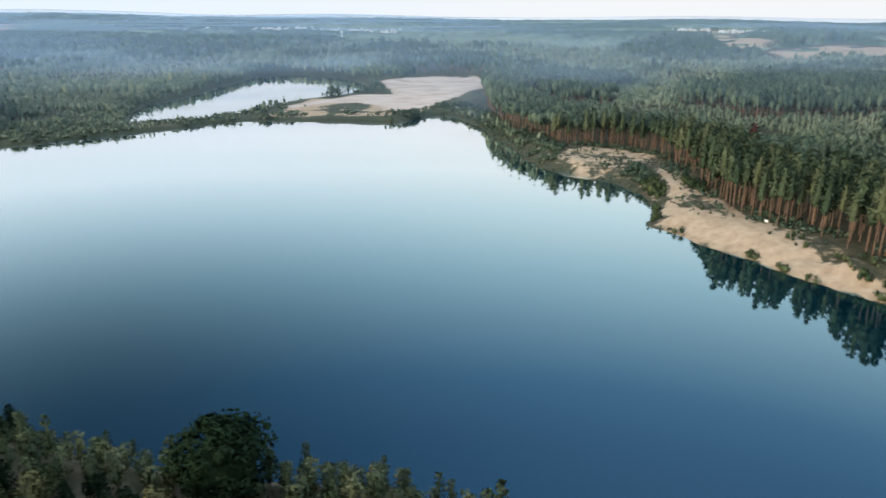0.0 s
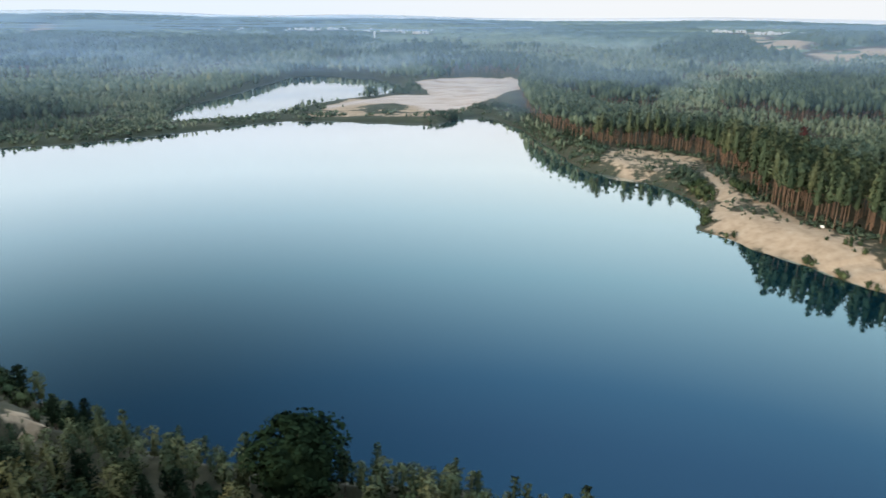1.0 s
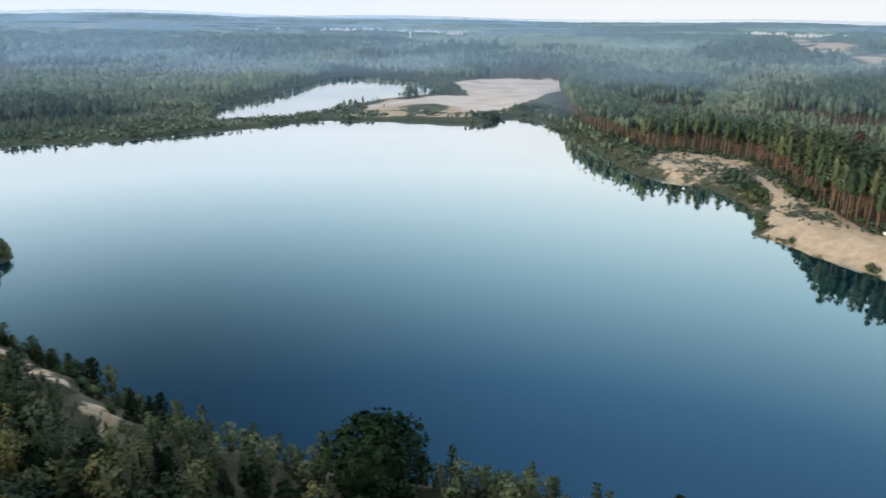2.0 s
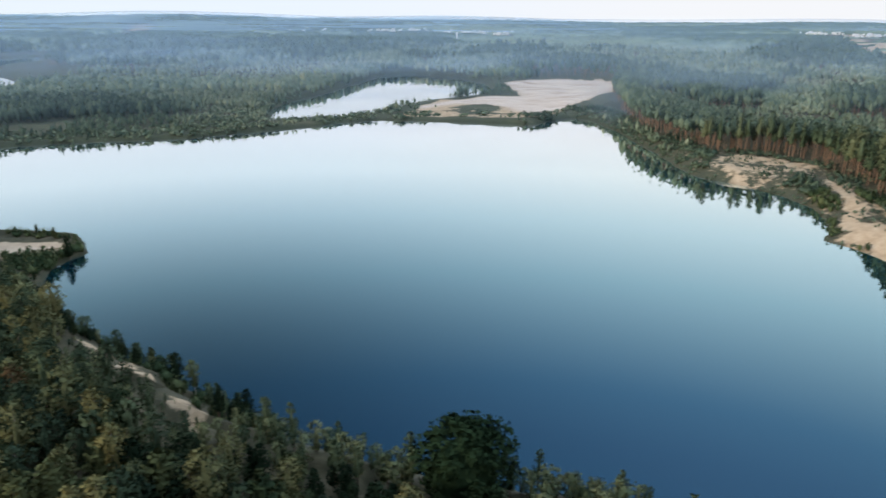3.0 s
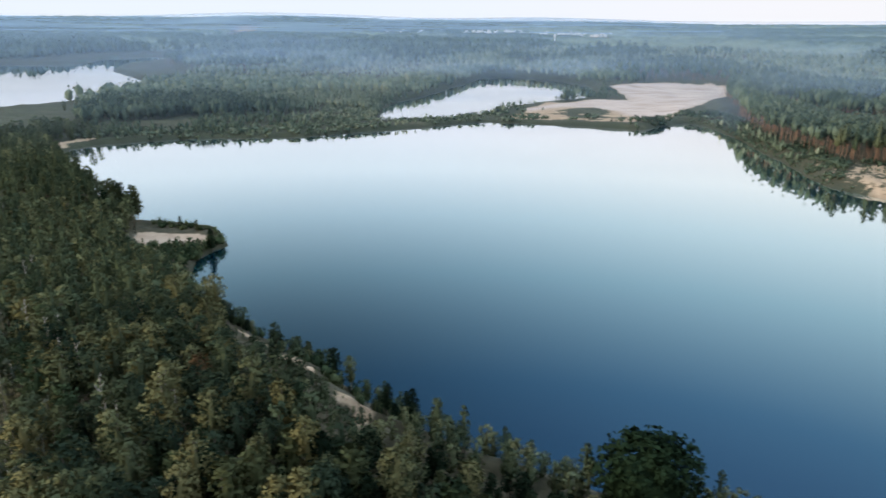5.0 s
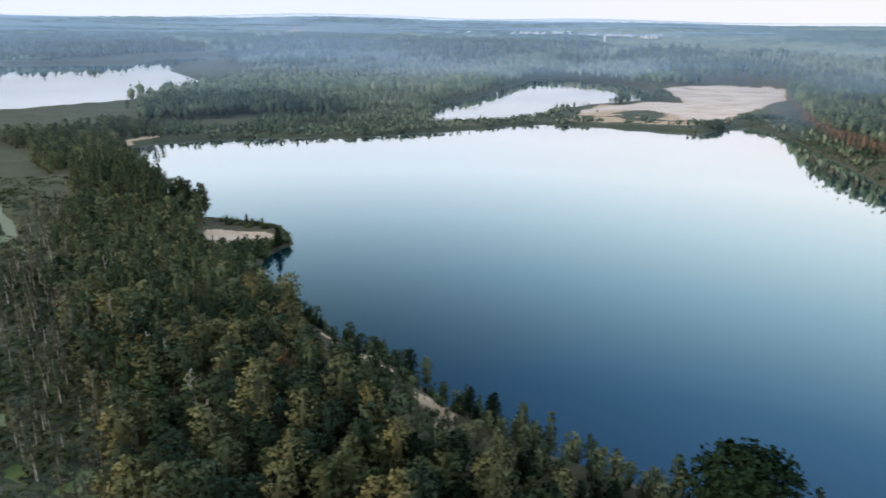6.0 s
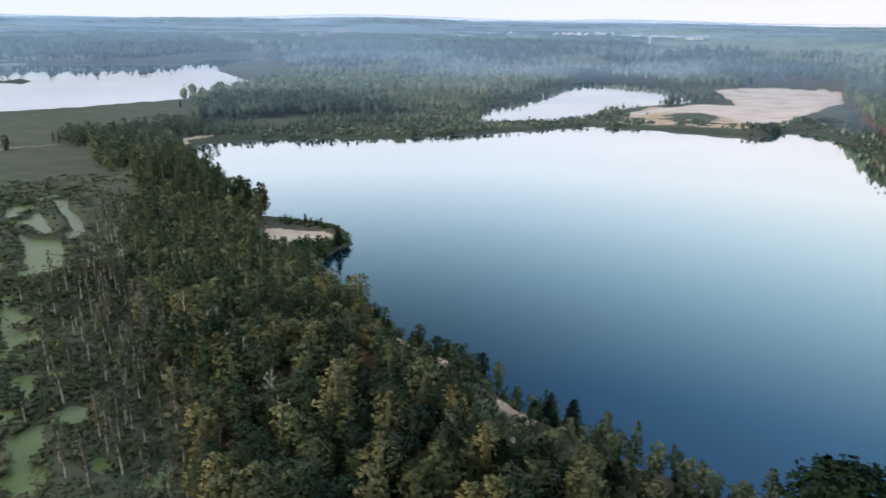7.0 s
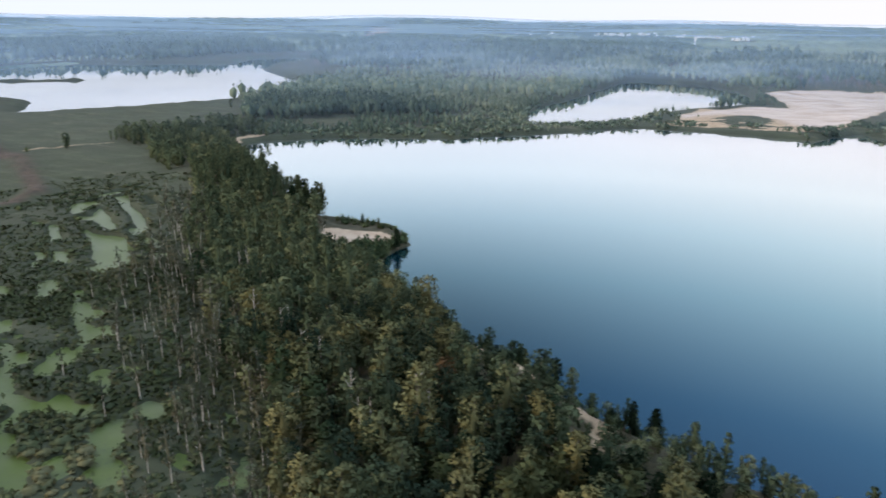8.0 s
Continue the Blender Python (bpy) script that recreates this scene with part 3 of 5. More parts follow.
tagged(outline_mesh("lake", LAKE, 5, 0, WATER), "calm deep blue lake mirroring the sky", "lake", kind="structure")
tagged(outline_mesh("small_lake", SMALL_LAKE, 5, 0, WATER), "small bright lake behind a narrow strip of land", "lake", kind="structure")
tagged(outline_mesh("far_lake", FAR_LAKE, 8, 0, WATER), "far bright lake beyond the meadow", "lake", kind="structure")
tagged(outline_mesh("swamp_water", SWAMP, 0, 0.45, DUCKWEED), "still swamp pools covered with pale green duckweed", "water", kind="structure")


# ---- tree meshes ----
def tubes(runs, sides=6):
    """Tapered round limbs: each run is a list of (point, radius)."""
    vs, fs = [], []
    for run in runs:
        base = len(vs)
        for k, (p, r) in enumerate(run):
            q = run[min(k + 1, len(run) - 1)][0] - run[max(k - 1, 0)][0]
            q = q.normalized() if q.length > 0 else Vector((0, 0, 1))
            a = q.orthogonal().normalized()
            b = q.cross(a)
            for s in range(sides):
                w = 2 * math.pi * s / sides
                vs.append(p + (a * math.cos(w) + b * math.sin(w)) * r)
        for k in range(len(run) - 1):
            for s in range(sides):
                t = (s + 1) % sides
                fs.append((base + k * sides + s, base + k * sides + t, base + (k + 1) * sides + t, base + (k + 1) * sides + s))
    return np.array([tuple(v) for v in vs]), np.array(fs)


def sprays(c, out, size, rng, lift=0.0):
    """Small folded leaf sprays round the points c, shaded as a mass that faces out."""
    n = len(c)
    u = rng.normal(size=(n, 3))
    u[:, 2] += lift
    u /= np.linalg.norm(u, axis=1)[:, None]
    w = rng.normal(size=(n, 3))
    v = np.cross(u, w)
    v /= np.linalg.norm(v, axis=1)[:, None]
    nrm = np.cross(u, v)
    out = out + rng.normal(size=(n, 3)) * 0.1
    out /= np.linalg.norm(out, axis=1)[:, None]
    flip = np.where((nrm * out).sum(1) < 0, -1.0, 1.0)[:, None]
    v, nrm = v * flip, nrm * flip
    s = (size * rng.uniform(0.6, 1.35, n))[:, None]
    p = np.stack([c + u * s, c + v * s * 0.62 + nrm * s * 0.2, c - u * s, c - v * s * 0.62 + nrm * s * 0.2], 1).reshape(-1, 3)
    f = np.arange(4 * n).reshape(n, 4)
    return p, f, np.repeat(out, 4, axis=0)


def crown_mass(zs, rs, seg, n_sprays, size, rng, rough=0.16, lobes=0.2, shift=(0, 0), lift=0.0, core=0.8, facet=0.42):
    """A crown: an uneven closed mass of foliage that follows a profile, with loose sprays standing out of it all over."""
    zs, rs = np.asarray(zs, float), np.asarray(rs, float)
    ph = rng.uniform(0, 6.28, 4)
    h = zs[-1] - zs[0]

    def swell(a, z):
        u = (z - zs[0]) / h * 6.28
        return np.maximum(0.74, 1 + lobes * (0.6 * np.sin(2 * a + ph[0] + 0.8 * u) + 0.7 * np.sin(3 * a + ph[1] - 1.3 * u) + 0.5 * np.sin(5 * a + ph[2] + 2.1 * u) + 0.12 * np.sin(2.7 * u + ph[3]) + 0.5 * np.sin(6 * a + ph[1]) * np.sin(3.3 * u + ph[0])))
    slope_r, slope_z = np.gradient(rs), np.gradient(zs)
    aa, kk = np.meshgrid(np.arange(seg) * 2 * math.pi / seg, np.arange(len(zs)))
    aa = aa + (kk % 2) * math.pi / seg
    rad = rs[kk] * swell(aa, zs[kk]) * rng.uniform(1 - rough, 1 + rough, aa.shape) * core
    bend = ((zs[kk] - zs[0]) / h) ** 1.5
    v = np.stack([np.cos(aa) * rad + shift[0] * bend, np.sin(aa) * rad + shift[1] * bend, zs[0] + (zs[kk] - zs[0]) * 0.88 + rng.uniform(-1, 1, aa.shape) * rough * h / len(zs)], -1)
    n = np.stack([np.cos(aa) * slope_z[kk], np.sin(aa) * slope_z[kk], -slope_r[kk] + 0.25 * slope_z[kk]], -1)
    n /= np.linalg.norm(n, axis=-1)[..., None]
    n += rng.normal(size=n.shape) * facet
    n /= np.linalg.norm(n, axis=-1)[..., None]
    idx = np.arange(aa.size).reshape(aa.shape)
    nxt = np.roll(idx, -1, axis=1)
    f = np.stack([idx[:-1], nxt[:-1], nxt[1:], idx[1:]], -1).reshape(-1, 4)
    # loose sprays
    w = rs + rs.max() * 0.08
    share = np.cumsum((w[1:] + w[:-1]) / 2 * np.hypot(np.diff(zs), np.diff(rs)))
    t = np.interp(rng.uniform(0, 1, n_sprays), np.concatenate([[0], share / share[-1]]), np.arange(len(zs)))
    z = np.interp(t, np.arange(len(zs)), zs)
    a = rng.uniform(0, 6.28, n_sprays)
    r = np.interp(t, np.arange(len(zs)), rs) * swell(a, z) * rng.uniform(0.66, 1.07, n_sprays)
    bd = ((z - zs[0]) / h) ** 1.5
    c = np.stack([np.cos(a) * r + shift[0] * bd, np.sin(a) * r + shift[1] * bd, z + rng.normal(0, size * 0.5, n_sprays)], 1)
    sr, sz = np.interp(t, np.arange(len(zs)), slope_r), np.interp(t, np.arange(len(zs)), slope_z)
    o = np.stack([np.cos(a) * sz, np.sin(a) * sz, -sr + 0.3 * sz], 1)
    o /= np.linalg.norm(o, axis=1)[:, None]
    sv, sf, sn = sprays(c, o, size, rng, lift)
    return np.concatenate([v.reshape(-1, 3), sv]), np.concatenate([f, sf + aa.size]), np.concatenate([n.reshape(-1, 3), sn])


def blobs(c, r, rng, lean, squash=0.85):
    """Small rounded lumps of foliage, twelve faces each, uneven and shaded softly."""
    ax = [(1, 0, 0), (-1, 0, 0), (0, 1, 0), (0, -1, 0), (0, 0, 1), (0, 0, -1)]
    cube = [(x, y, z) for x in (1, -1) for y in (1, -1) for z in (1, -1)]
    p = np.array(ax + [tuple(k / 3 ** 0.5 for k in q) for q in cube], float)
    faces = []
    for i in range(6):
        for j in range(i + 1, 6):
            s = np.array(ax[i]) + np.array(ax[j])
            if abs(s).sum() != 2:
                continue
            k, m = [6 + n for n, q in enumerate(cube) if all(s[d] == 0 or s[d] == q[d] for d in range(3))]
            quad = [i, k, j, m]
            if np.dot(np.cross(p[k] - p[i], p[j] - p[k]), s) < 0:
                quad = quad[::-1]
            faces.append(quad)
    n, m = len(c), len(p)
    v = c[:, None] + p[None] * (r[:, None] * rng.uniform(0.72, 1.2, (n, m)))[..., None] * np.array([1, 1, squash])
    nrm = p[None] * 0.5 + lean[:, None] + rng.normal(size=(n, m, 3)) * 0.2
    nrm /= np.linalg.norm(nrm, axis=-1)[..., None]
    f = (np.array(faces)[None] + (np.arange(n) * m)[:, None, None]).reshape(-1, 4)
    return v.reshape(-1, 3), f, nrm.reshape(-1, 3)


def clump_crown(zs, rs, seg, clumps, per, size, rng, shift, core=0.55, spread=0.38, fill=1.02):
    """A crown of many leafy lumps with loose sprays standing out of them, round a thin inner mass, with gaps between."""
    zs, rs = np.asarray(zs, float), np.asarray(rs, float)
    v, f, n = crown_mass(zs[0] + (zs - zs[0]) * 0.7, rs, seg, 4, size, rng, 0.3, 0.3, shift, 0.0, core)
    w = np.cumsum(rs + 0.25 * rs.max())
    k = np.arange(clumps)
    t = np.interp((k + rng.uniform(0, 1, clumps)) / clumps, w / w[-1], np.arange(len(zs)))
    z, r0 = np.interp(t, np.arange(len(zs)), zs), np.interp(t, np.arange(len(zs)), rs)
    a = k * 2.399 + rng.uniform(-0.5, 0.5, clumps)
    cr = rs.max() * spread * rng.uniform(0.65, 1.25, clumps) * (0.55 + 0.45 * r0 / rs.max())
    r = np.maximum(r0 * (rng.uniform(0.82, 1.15, clumps) if fill > 1 else rng.uniform(0.84, 1.04, clumps)) - cr * 0.5, 0)
    z = z - cr * 0.5 * (z - zs[0]) / (zs[-1] - zs[0])
    part_up = (z - zs[0]) / (zs[-1] - zs[0])
    c = np.stack([np.cos(a) * r + shift[0] * part_up ** 1.5, np.sin(a) * r + shift[1] * part_up ** 1.5, z], 1)
    out = np.stack([np.cos(a) * (1 - 0.55 * part_up), np.sin(a) * (1 - 0.55 * part_up), 0.05 + 1.05 * part_up], 1)
    bv, bf, bn = blobs(c, cr * fill, rng, out)
    ci = np.repeat(k, per)
    u = rng.normal(size=(len(ci), 3)) + out[ci] * 0.8
    u /= np.linalg.norm(u, axis=1)[:, None]
    p = c[ci] + u * (cr[ci] * rng.uniform(0.85, 1.25, len(ci)))[:, None] * np.array([1, 1, 0.9])
    o = u * 0.4 + out[ci]
    sv, sf, sn = sprays(p, o / np.linalg.norm(o, axis=1)[:, None], size, rng, 0.2)
    return np.concatenate([v, bv, sv]), np.concatenate([f, bf + len(v), sf + len(v) + len(bv)]), np.concatenate([n, bn, sn])


def whorl_crown(h, bare, radius, sharp, whorls, arms, per, size, rng, shift, core=0.55):
    """A pine's crown: whorls of upturned boughs with needle sprays along them, round a thin inner mass."""
    f = (np.arange(whorls) + rng.uniform(0.2, 0.8, whorls)) / whorls
    prof = lambda q: (1 - q) ** sharp * np.minimum(1, 0.5 + q * 2.6) + 0.05
    n = whorls * arms
    fw = np.repeat(f, arms) + rng.normal(0, 0.25 / whorls, n)
    fw = np.clip(fw, 0, 0.985)
    a = np.tile(np.arange(arms) * 2 * math.pi / arms, whorls) + np.repeat(rng.uniform(0, 6.28, whorls), arms) + rng.normal(0, 0.25, n)
    ln = radius * prof(fw) * rng.uniform(0.72, 1.12, n)
    z0 = bare * h + (1 - bare) * h * fw * 0.95
    i = np.repeat(np.arange(n), per)
    t = np.sqrt(rng.uniform(0.12, 1, len(i)))
    r = ln[i] * t
    z = z0[i] + ln[i] * (0.5 * t * t - 0.12 * t) + rng.normal(0, 0.12, len(i)) * size * 2
    side = rng.normal(0, 0.16, len(i)) * (ln[i] + 0.4)
    bend = (z / h) ** 1.5
    c = np.stack([np.cos(a[i]) * r - np.sin(a[i]) * side + shift[0] * bend, np.sin(a[i]) * r + np.cos(a[i]) * side + shift[1] * bend, z], 1)
    up = 0.25 + 0.8 * fw[i]
    o = np.stack([np.cos(a[i]), np.sin(a[i]), up], 1)
    sv, sf, sn = sprays(c, o / np.linalg.norm(o, axis=1)[:, None], size, rng, 0.6)
    q = np.linspace(0, 1, 6)
    v, g, m = crown_mass(bare * h + (1 - bare) * h * q, radius * prof(q), 7, 2, size, rng, 0.12, 0.1, shift, 0.0, core)
    return np.concatenate([v, sv]), np.concatenate([g, sf + len(v)]), np.concatenate([m, sn])


def cluster_crown(zs, rs, seg, clusters, per, size, rng, shift, core=0.7, spread=0.2):
    """A leafy crown: many small uneven sprays of leaves gathered in clusters all over a lumpy ovoid."""
    zs, rs = np.asarray(zs, float), np.asarray(rs, float)
    v, f, n = crown_mass(zs[0] + (zs - zs[0]) * 0.86, rs, seg, 4, size, rng, 0.1, 0.06, shift, 0.0, core)
    w = np.cumsum(rs + 0.2 * rs.max() + 0.3 * rs.max() * (zs > zs[0] + 0.75 * (zs[-1] - zs[0])))
    k = np.arange(clusters)
    t = np.interp((k + rng.uniform(0, 1, clusters)) / clusters, w / w[-1], np.arange(len(zs)))
    z, r0 = np.interp(t, np.arange(len(zs)), zs), np.interp(t, np.arange(len(zs)), rs)
    a = k * 2.399 + rng.uniform(-0.5, 0.5, clusters)
    r = r0 * rng.uniform(0.55, 1.0, clusters)
    u = (z - zs[0]) / (zs[-1] - zs[0])
    c = np.stack([np.cos(a) * r + shift[0] * u ** 1.5, np.sin(a) * r + shift[1] * u ** 1.5, zs[0] + (zs[-1] - zs[0]) * (u - 0.1 * u ** 4)], 1)
    out = np.stack([np.cos(a) * (1 - 0.5 * u), np.sin(a) * (1 - 0.5 * u), 1.15 * u - 0.1], 1)
    i = np.repeat(k, per)
    dev = np.clip(rng.normal(size=(len(i), 3)), -1.4, 1.4) * np.array([1, 1, 0.8]) * rs.max() * spread * 0.62
    o = out[i] + dev / (rs.max() * spread) * 0.35
    sv, sf, sn = sprays(c[i] + dev, o / np.linalg.norm(o, axis=1)[:, None], size, rng, 0.3)
    return np.concatenate([v, sv]), np.concatenate([f, sf + len(v)]), np.concatenate([n, sn])


def limbs(h, low, high, reach, count, rng, shift, base):
    """The trunk and its main limbs."""
    at = lambda z: Vector((shift[0] * (z / h) ** 2, shift[1] * (z / h) ** 2, z))
    runs = [[(at(z), base * h * (1 - 0.87 * z / h)) for z in np.linspace(-0.6, h * 0.88, 6)]]
    for k in range(count):
        z = low + (high - low) * (k + 0.5) / count
        ang = k * 2.399 + rng.uniform(-0.4, 0.4)
        ln = reach * (1 - 0.6 * k / count)
        root = at(z)
        tip = root + Vector((math.cos(ang) * ln, math.sin(ang) * ln, ln * rng.uniform(0.25, 0.7)))
        runs.append([(root, 0.3 * base * h), (root.lerp(tip, 0.55), 0.2 * base * h), (tip, 0.08 * base * h)])
    return tubes(runs, 5)


def pine_shape(h, bare, radius, seg, rings, n_sprays, size, rng, sharp=0.7, core=0.8, clumps=0, spread=0.38, fill=1.02):
    """A pine: bare below, tiers of needles above that draw in to the top."""
    f = np.linspace(0, 1, rings)
    tier = np.where(np.arange(rings) % 2 == 0, 1.1, 0.86)
    rs = radius * (1 - f) ** sharp * np.minimum(1, 0.35 + f * 3.2) * tier + 0.05 * radius
    rs[0] = 0.15 * radius
    shift = rng.normal(size=2) * 0.02 * h
    if fill < 1:
        return limbs(h, bare * h * 0.9, h * 0.75, radius * 0.85, 7, rng, shift, 0.011), whorl_crown(h, bare, radius, sharp, rings, clumps, n_sprays // (rings * clumps), size, rng, shift, core)
    zs = bare * h + (1 - bare) * h * f
    if clumps:
        return limbs(h, bare * h * 0.9, h * 0.75, radius * 0.85, 7, rng, shift, 0.011), clump_crown(zs, rs, seg, clumps, n_sprays // clumps, size, rng, shift, core, spread, fill)
    return limbs(h, bare * h * 0.9, h * 0.75, radius * 0.85, 7, rng, shift, 0.011), crown_mass(zs, rs, seg, n_sprays, size, rng, 0.14, 0.26, shift, 0.5, core, 0.16)


def leafy_shape(h, bare, radius, seg, rings, n_sprays, size, rng, belly=0.45, lobes=0.3, core=0.8, clumps=0, spread=0.38, fill=1.02):
    """A leafy tree or bush: a lumpy ovoid crown, widest at belly."""
    f = np.linspace(0, 1, rings)
    g = np.where(f < belly, f / belly * 0.5, 0.5 + (f - belly) / (1 - belly) * 0.5)
    rs = radius * np.sin(np.pi * np.clip(g, 0.03, 0.97)) ** 0.85
    shift = rng.normal(size=2) * 0.03 * h
    zs = bare * h + (1 - bare) * h * (0.5 - 0.5 * np.cos(np.pi * f)) ** 0.95
    if fill < 1:
        return limbs(h, max(bare, 0.1) * h * 0.8, h * 0.7, radius * 0.7, 6, rng, shift, 0.012), cluster_crown(zs, rs, seg, clumps, n_sprays // clumps, size, rng, shift, core, spread)
    if clumps:
        return limbs(h, max(bare, 0.1) * h * 0.8, h * 0.7, radius * 0.7, 6, rng, shift, 0.012), clump_crown(zs, rs, seg, clumps, n_sprays // clumps, size, rng, shift, core, spread, fill)
    return limbs(h, max(bare, 0.1) * h * 0.8, h * 0.7, radius * 0.7, 6, rng, shift, 0.012), crown_mass(zs, rs, seg, n_sprays, size, rng, 0.14, lobes, shift, 0.0, core, 0.16)


rng = np.random.default_rng(7)
SHAPES = {}
for v in range(4):
    SHAPES["young_pine", v] = pine_shape(14, (0.12, 0.18, 0.22, 0.15)[v], (2.5, 2.8, 2.3, 2.6)[v], 8, 11, 770, 0.31, rng, (0.52, 0.42, 0.6, 0.46)[v], 0.3, 7, 0.3, 0.8)
    SHAPES["tall_pine", v] = pine_shape(20, (0.44, 0.52, 0.36, 0.48)[v], (3.0, 3.3, 2.8, 3.1)[v], 6, 7, 340, 0.5, rng, (0.5, 0.42, 0.6, 0.46)[v], 0.42, 7, 0.36, 0.8)
    SHAPES["birch", v] = leafy_shape(14, (0.24, 0.32, 0.2, 0.28)[v], (2.4, 2.1, 2.65, 2.25)[v], 6, 4, 836, 0.29, rng, (0.58, 0.64, 0.54, 0.6)[v], 0.28, 0.22, 38, 0.34, 0.8)
    SHAPES["copse", v] = leafy_shape(10, 0.08, (2.5, 2.1, 3.0, 2.3)[v], 5, 3, 20, 0.42, rng, 0.45, 0.3, 0.6, 4)
    SHAPES["shore", v] = leafy_shape(12, (0.06, 0.12, 0.04, 0.1)[v], (2.6, 2.3, 2.9, 2.4)[v], 6, 5, 300, 0.46, rng, 0.58, 0.3, 0.25, 20, 0.34, 0.8)
    SHAPES["shore_pine", v] = pine_shape(17, (0.3, 0.36, 0.26, 0.32)[v], (2.6, 2.9, 2.4, 2.7)[v], 6, 6, 252, 0.46, rng, (0.46, 0.38, 0.52, 0.42)[v], 0.28, 6, 0.3, 0.8)
    SHAPES["wood_pine", v] = pine_shape(19, (0.42, 0.5, 0.36, 0.46)[v], (2.7, 3.0, 2.5, 2.8)[v], 5, 4, 49, 0.42, rng, (0.42, 0.32, 0.4, 0.3)[v], 0.62, 7)
for v in range(3):
    SHAPES["far_pine", v] = pine_shape(18, (0.46, 0.52, 0.42)[v], (2.7, 2.9, 2.4)[v], 6, 4, 14, 0.7, rng, (0.42, 0.34, 0.46)[v], 0.9)
    SHAPES["far", v] = leafy_shape((12, 14, 10)[v], 0.06, (3.9, 3.4, 4.2)[v], 5, 4, 5, 1.2, rng, 0.5, 0.3, 0.95)
    SHAPES["tuft", v] = leafy_shape(1.1, 0.0, (1.2, 1.6, 1.0)[v], 5, 3, 11, 0.4, rng, 0.4, 0.3, 0.55)
    SHAPES["tussock", v] = leafy_shape(0.7, 0.0, (1.3, 1.7, 1.1)[v], 6, 3, 14, 0.3, rng, 0.4, 0.3, 0.75)
    SHAPES["sedge", v] = limbs(1.0, 0.1, 0.6, 0.3, 1, rng, (0, 0), 0.01), sprays(rng.normal(size=(9, 3)) * np.array([0.75, 0.75, 0.12]) + np.array([0, 0, 0.3]), np.tile([0.0, 0, 1], (9, 1)), 0.42, rng, 1.2)
    SHAPES["thin_birch", v] = leafy_shape(13, (0.35, 0.45, 0.3)[v], (1.7, 1.5, 1.9)[v], 5, 4, 180, 0.25, rng, 0.5, 0.45, 0.15, 12, 0.36, 0.8)
SHAPES["oak", 0] = leafy_shape(15, 0.04, 7.0, 14, 10, 5200, 0.38, rng, 0.5, 0.2, 0.62, 260, 0.15, 0.8)
SHAPES["bush", 0] = leafy_shape(2.6, 0.0, 1.7, 5, 3, 84, 0.27, rng, 0.4, 0.3, 0.55, 12, 0.3, 0.8)
SHAPES["bush", 1] = leafy_shape(2.0, 0.0, 2.0, 5, 3, 84, 0.27, rng, 0.4, 0.3, 0.55, 12, 0.3, 0.8)


def thing_tree(name, shape, bark, leaf, label, category, group):
    """One tree at the origin with its trunk and crown; its copies share the meshes."""
    base = new(name)
    (tv, tf), (cv, cf, cn) = SHAPES[shape]
    link_mesh("trunk", tv, tf, bark, base, shade=True)
    link_mesh("crown", cv, cf, leaf, base, normals=cn)
    return tagged(base, label, category, group)


def place(x, y, z, s, turn, wide=1.0):
    return pose(x, y, z, 0, 0, math.degrees(turn)) @ Matrix.Diagonal((s * wide, s * wide, s, 1))


def plant(proto_list, xs, ys, zs, scales, rng, wide=(0.82, 1.1)):
    """Copies of the prototypes at the places; the first place of each takes the prototype itself."""
    used = set()
    for x, y, z, s in zip(xs, ys, zs, scales):
        k = int(rng.integers(len(proto_list)))
        m = place(x, y, z - 0.1, s, rng.uniform(0, 6.28), rng.uniform(*wide))
        if k in used:
            copy_thing(proto_list[k], m)
        else:
            used.add(k)
            proto_list[k].matrix_basis = m
    # prototypes that found no place
    for k, ob in enumerate(proto_list):
        if k not in used:
            for o in (*ob.children_recursive, ob):
                bpy.data.objects.remove(o)


def scatter(box, step, rng, jitter=0.42):
    gx, gy = np.meshgrid(np.arange(box[0], box[2], step), np.arange(box[1], box[3], step))
    x, y = gx.ravel().astype(float), gy.ravel().astype(float)
    x += rng.uniform(-jitter, jitter, len(x)) * step
    y += rng.uniform(-jitter, jitter, len(y)) * step
    return x, y


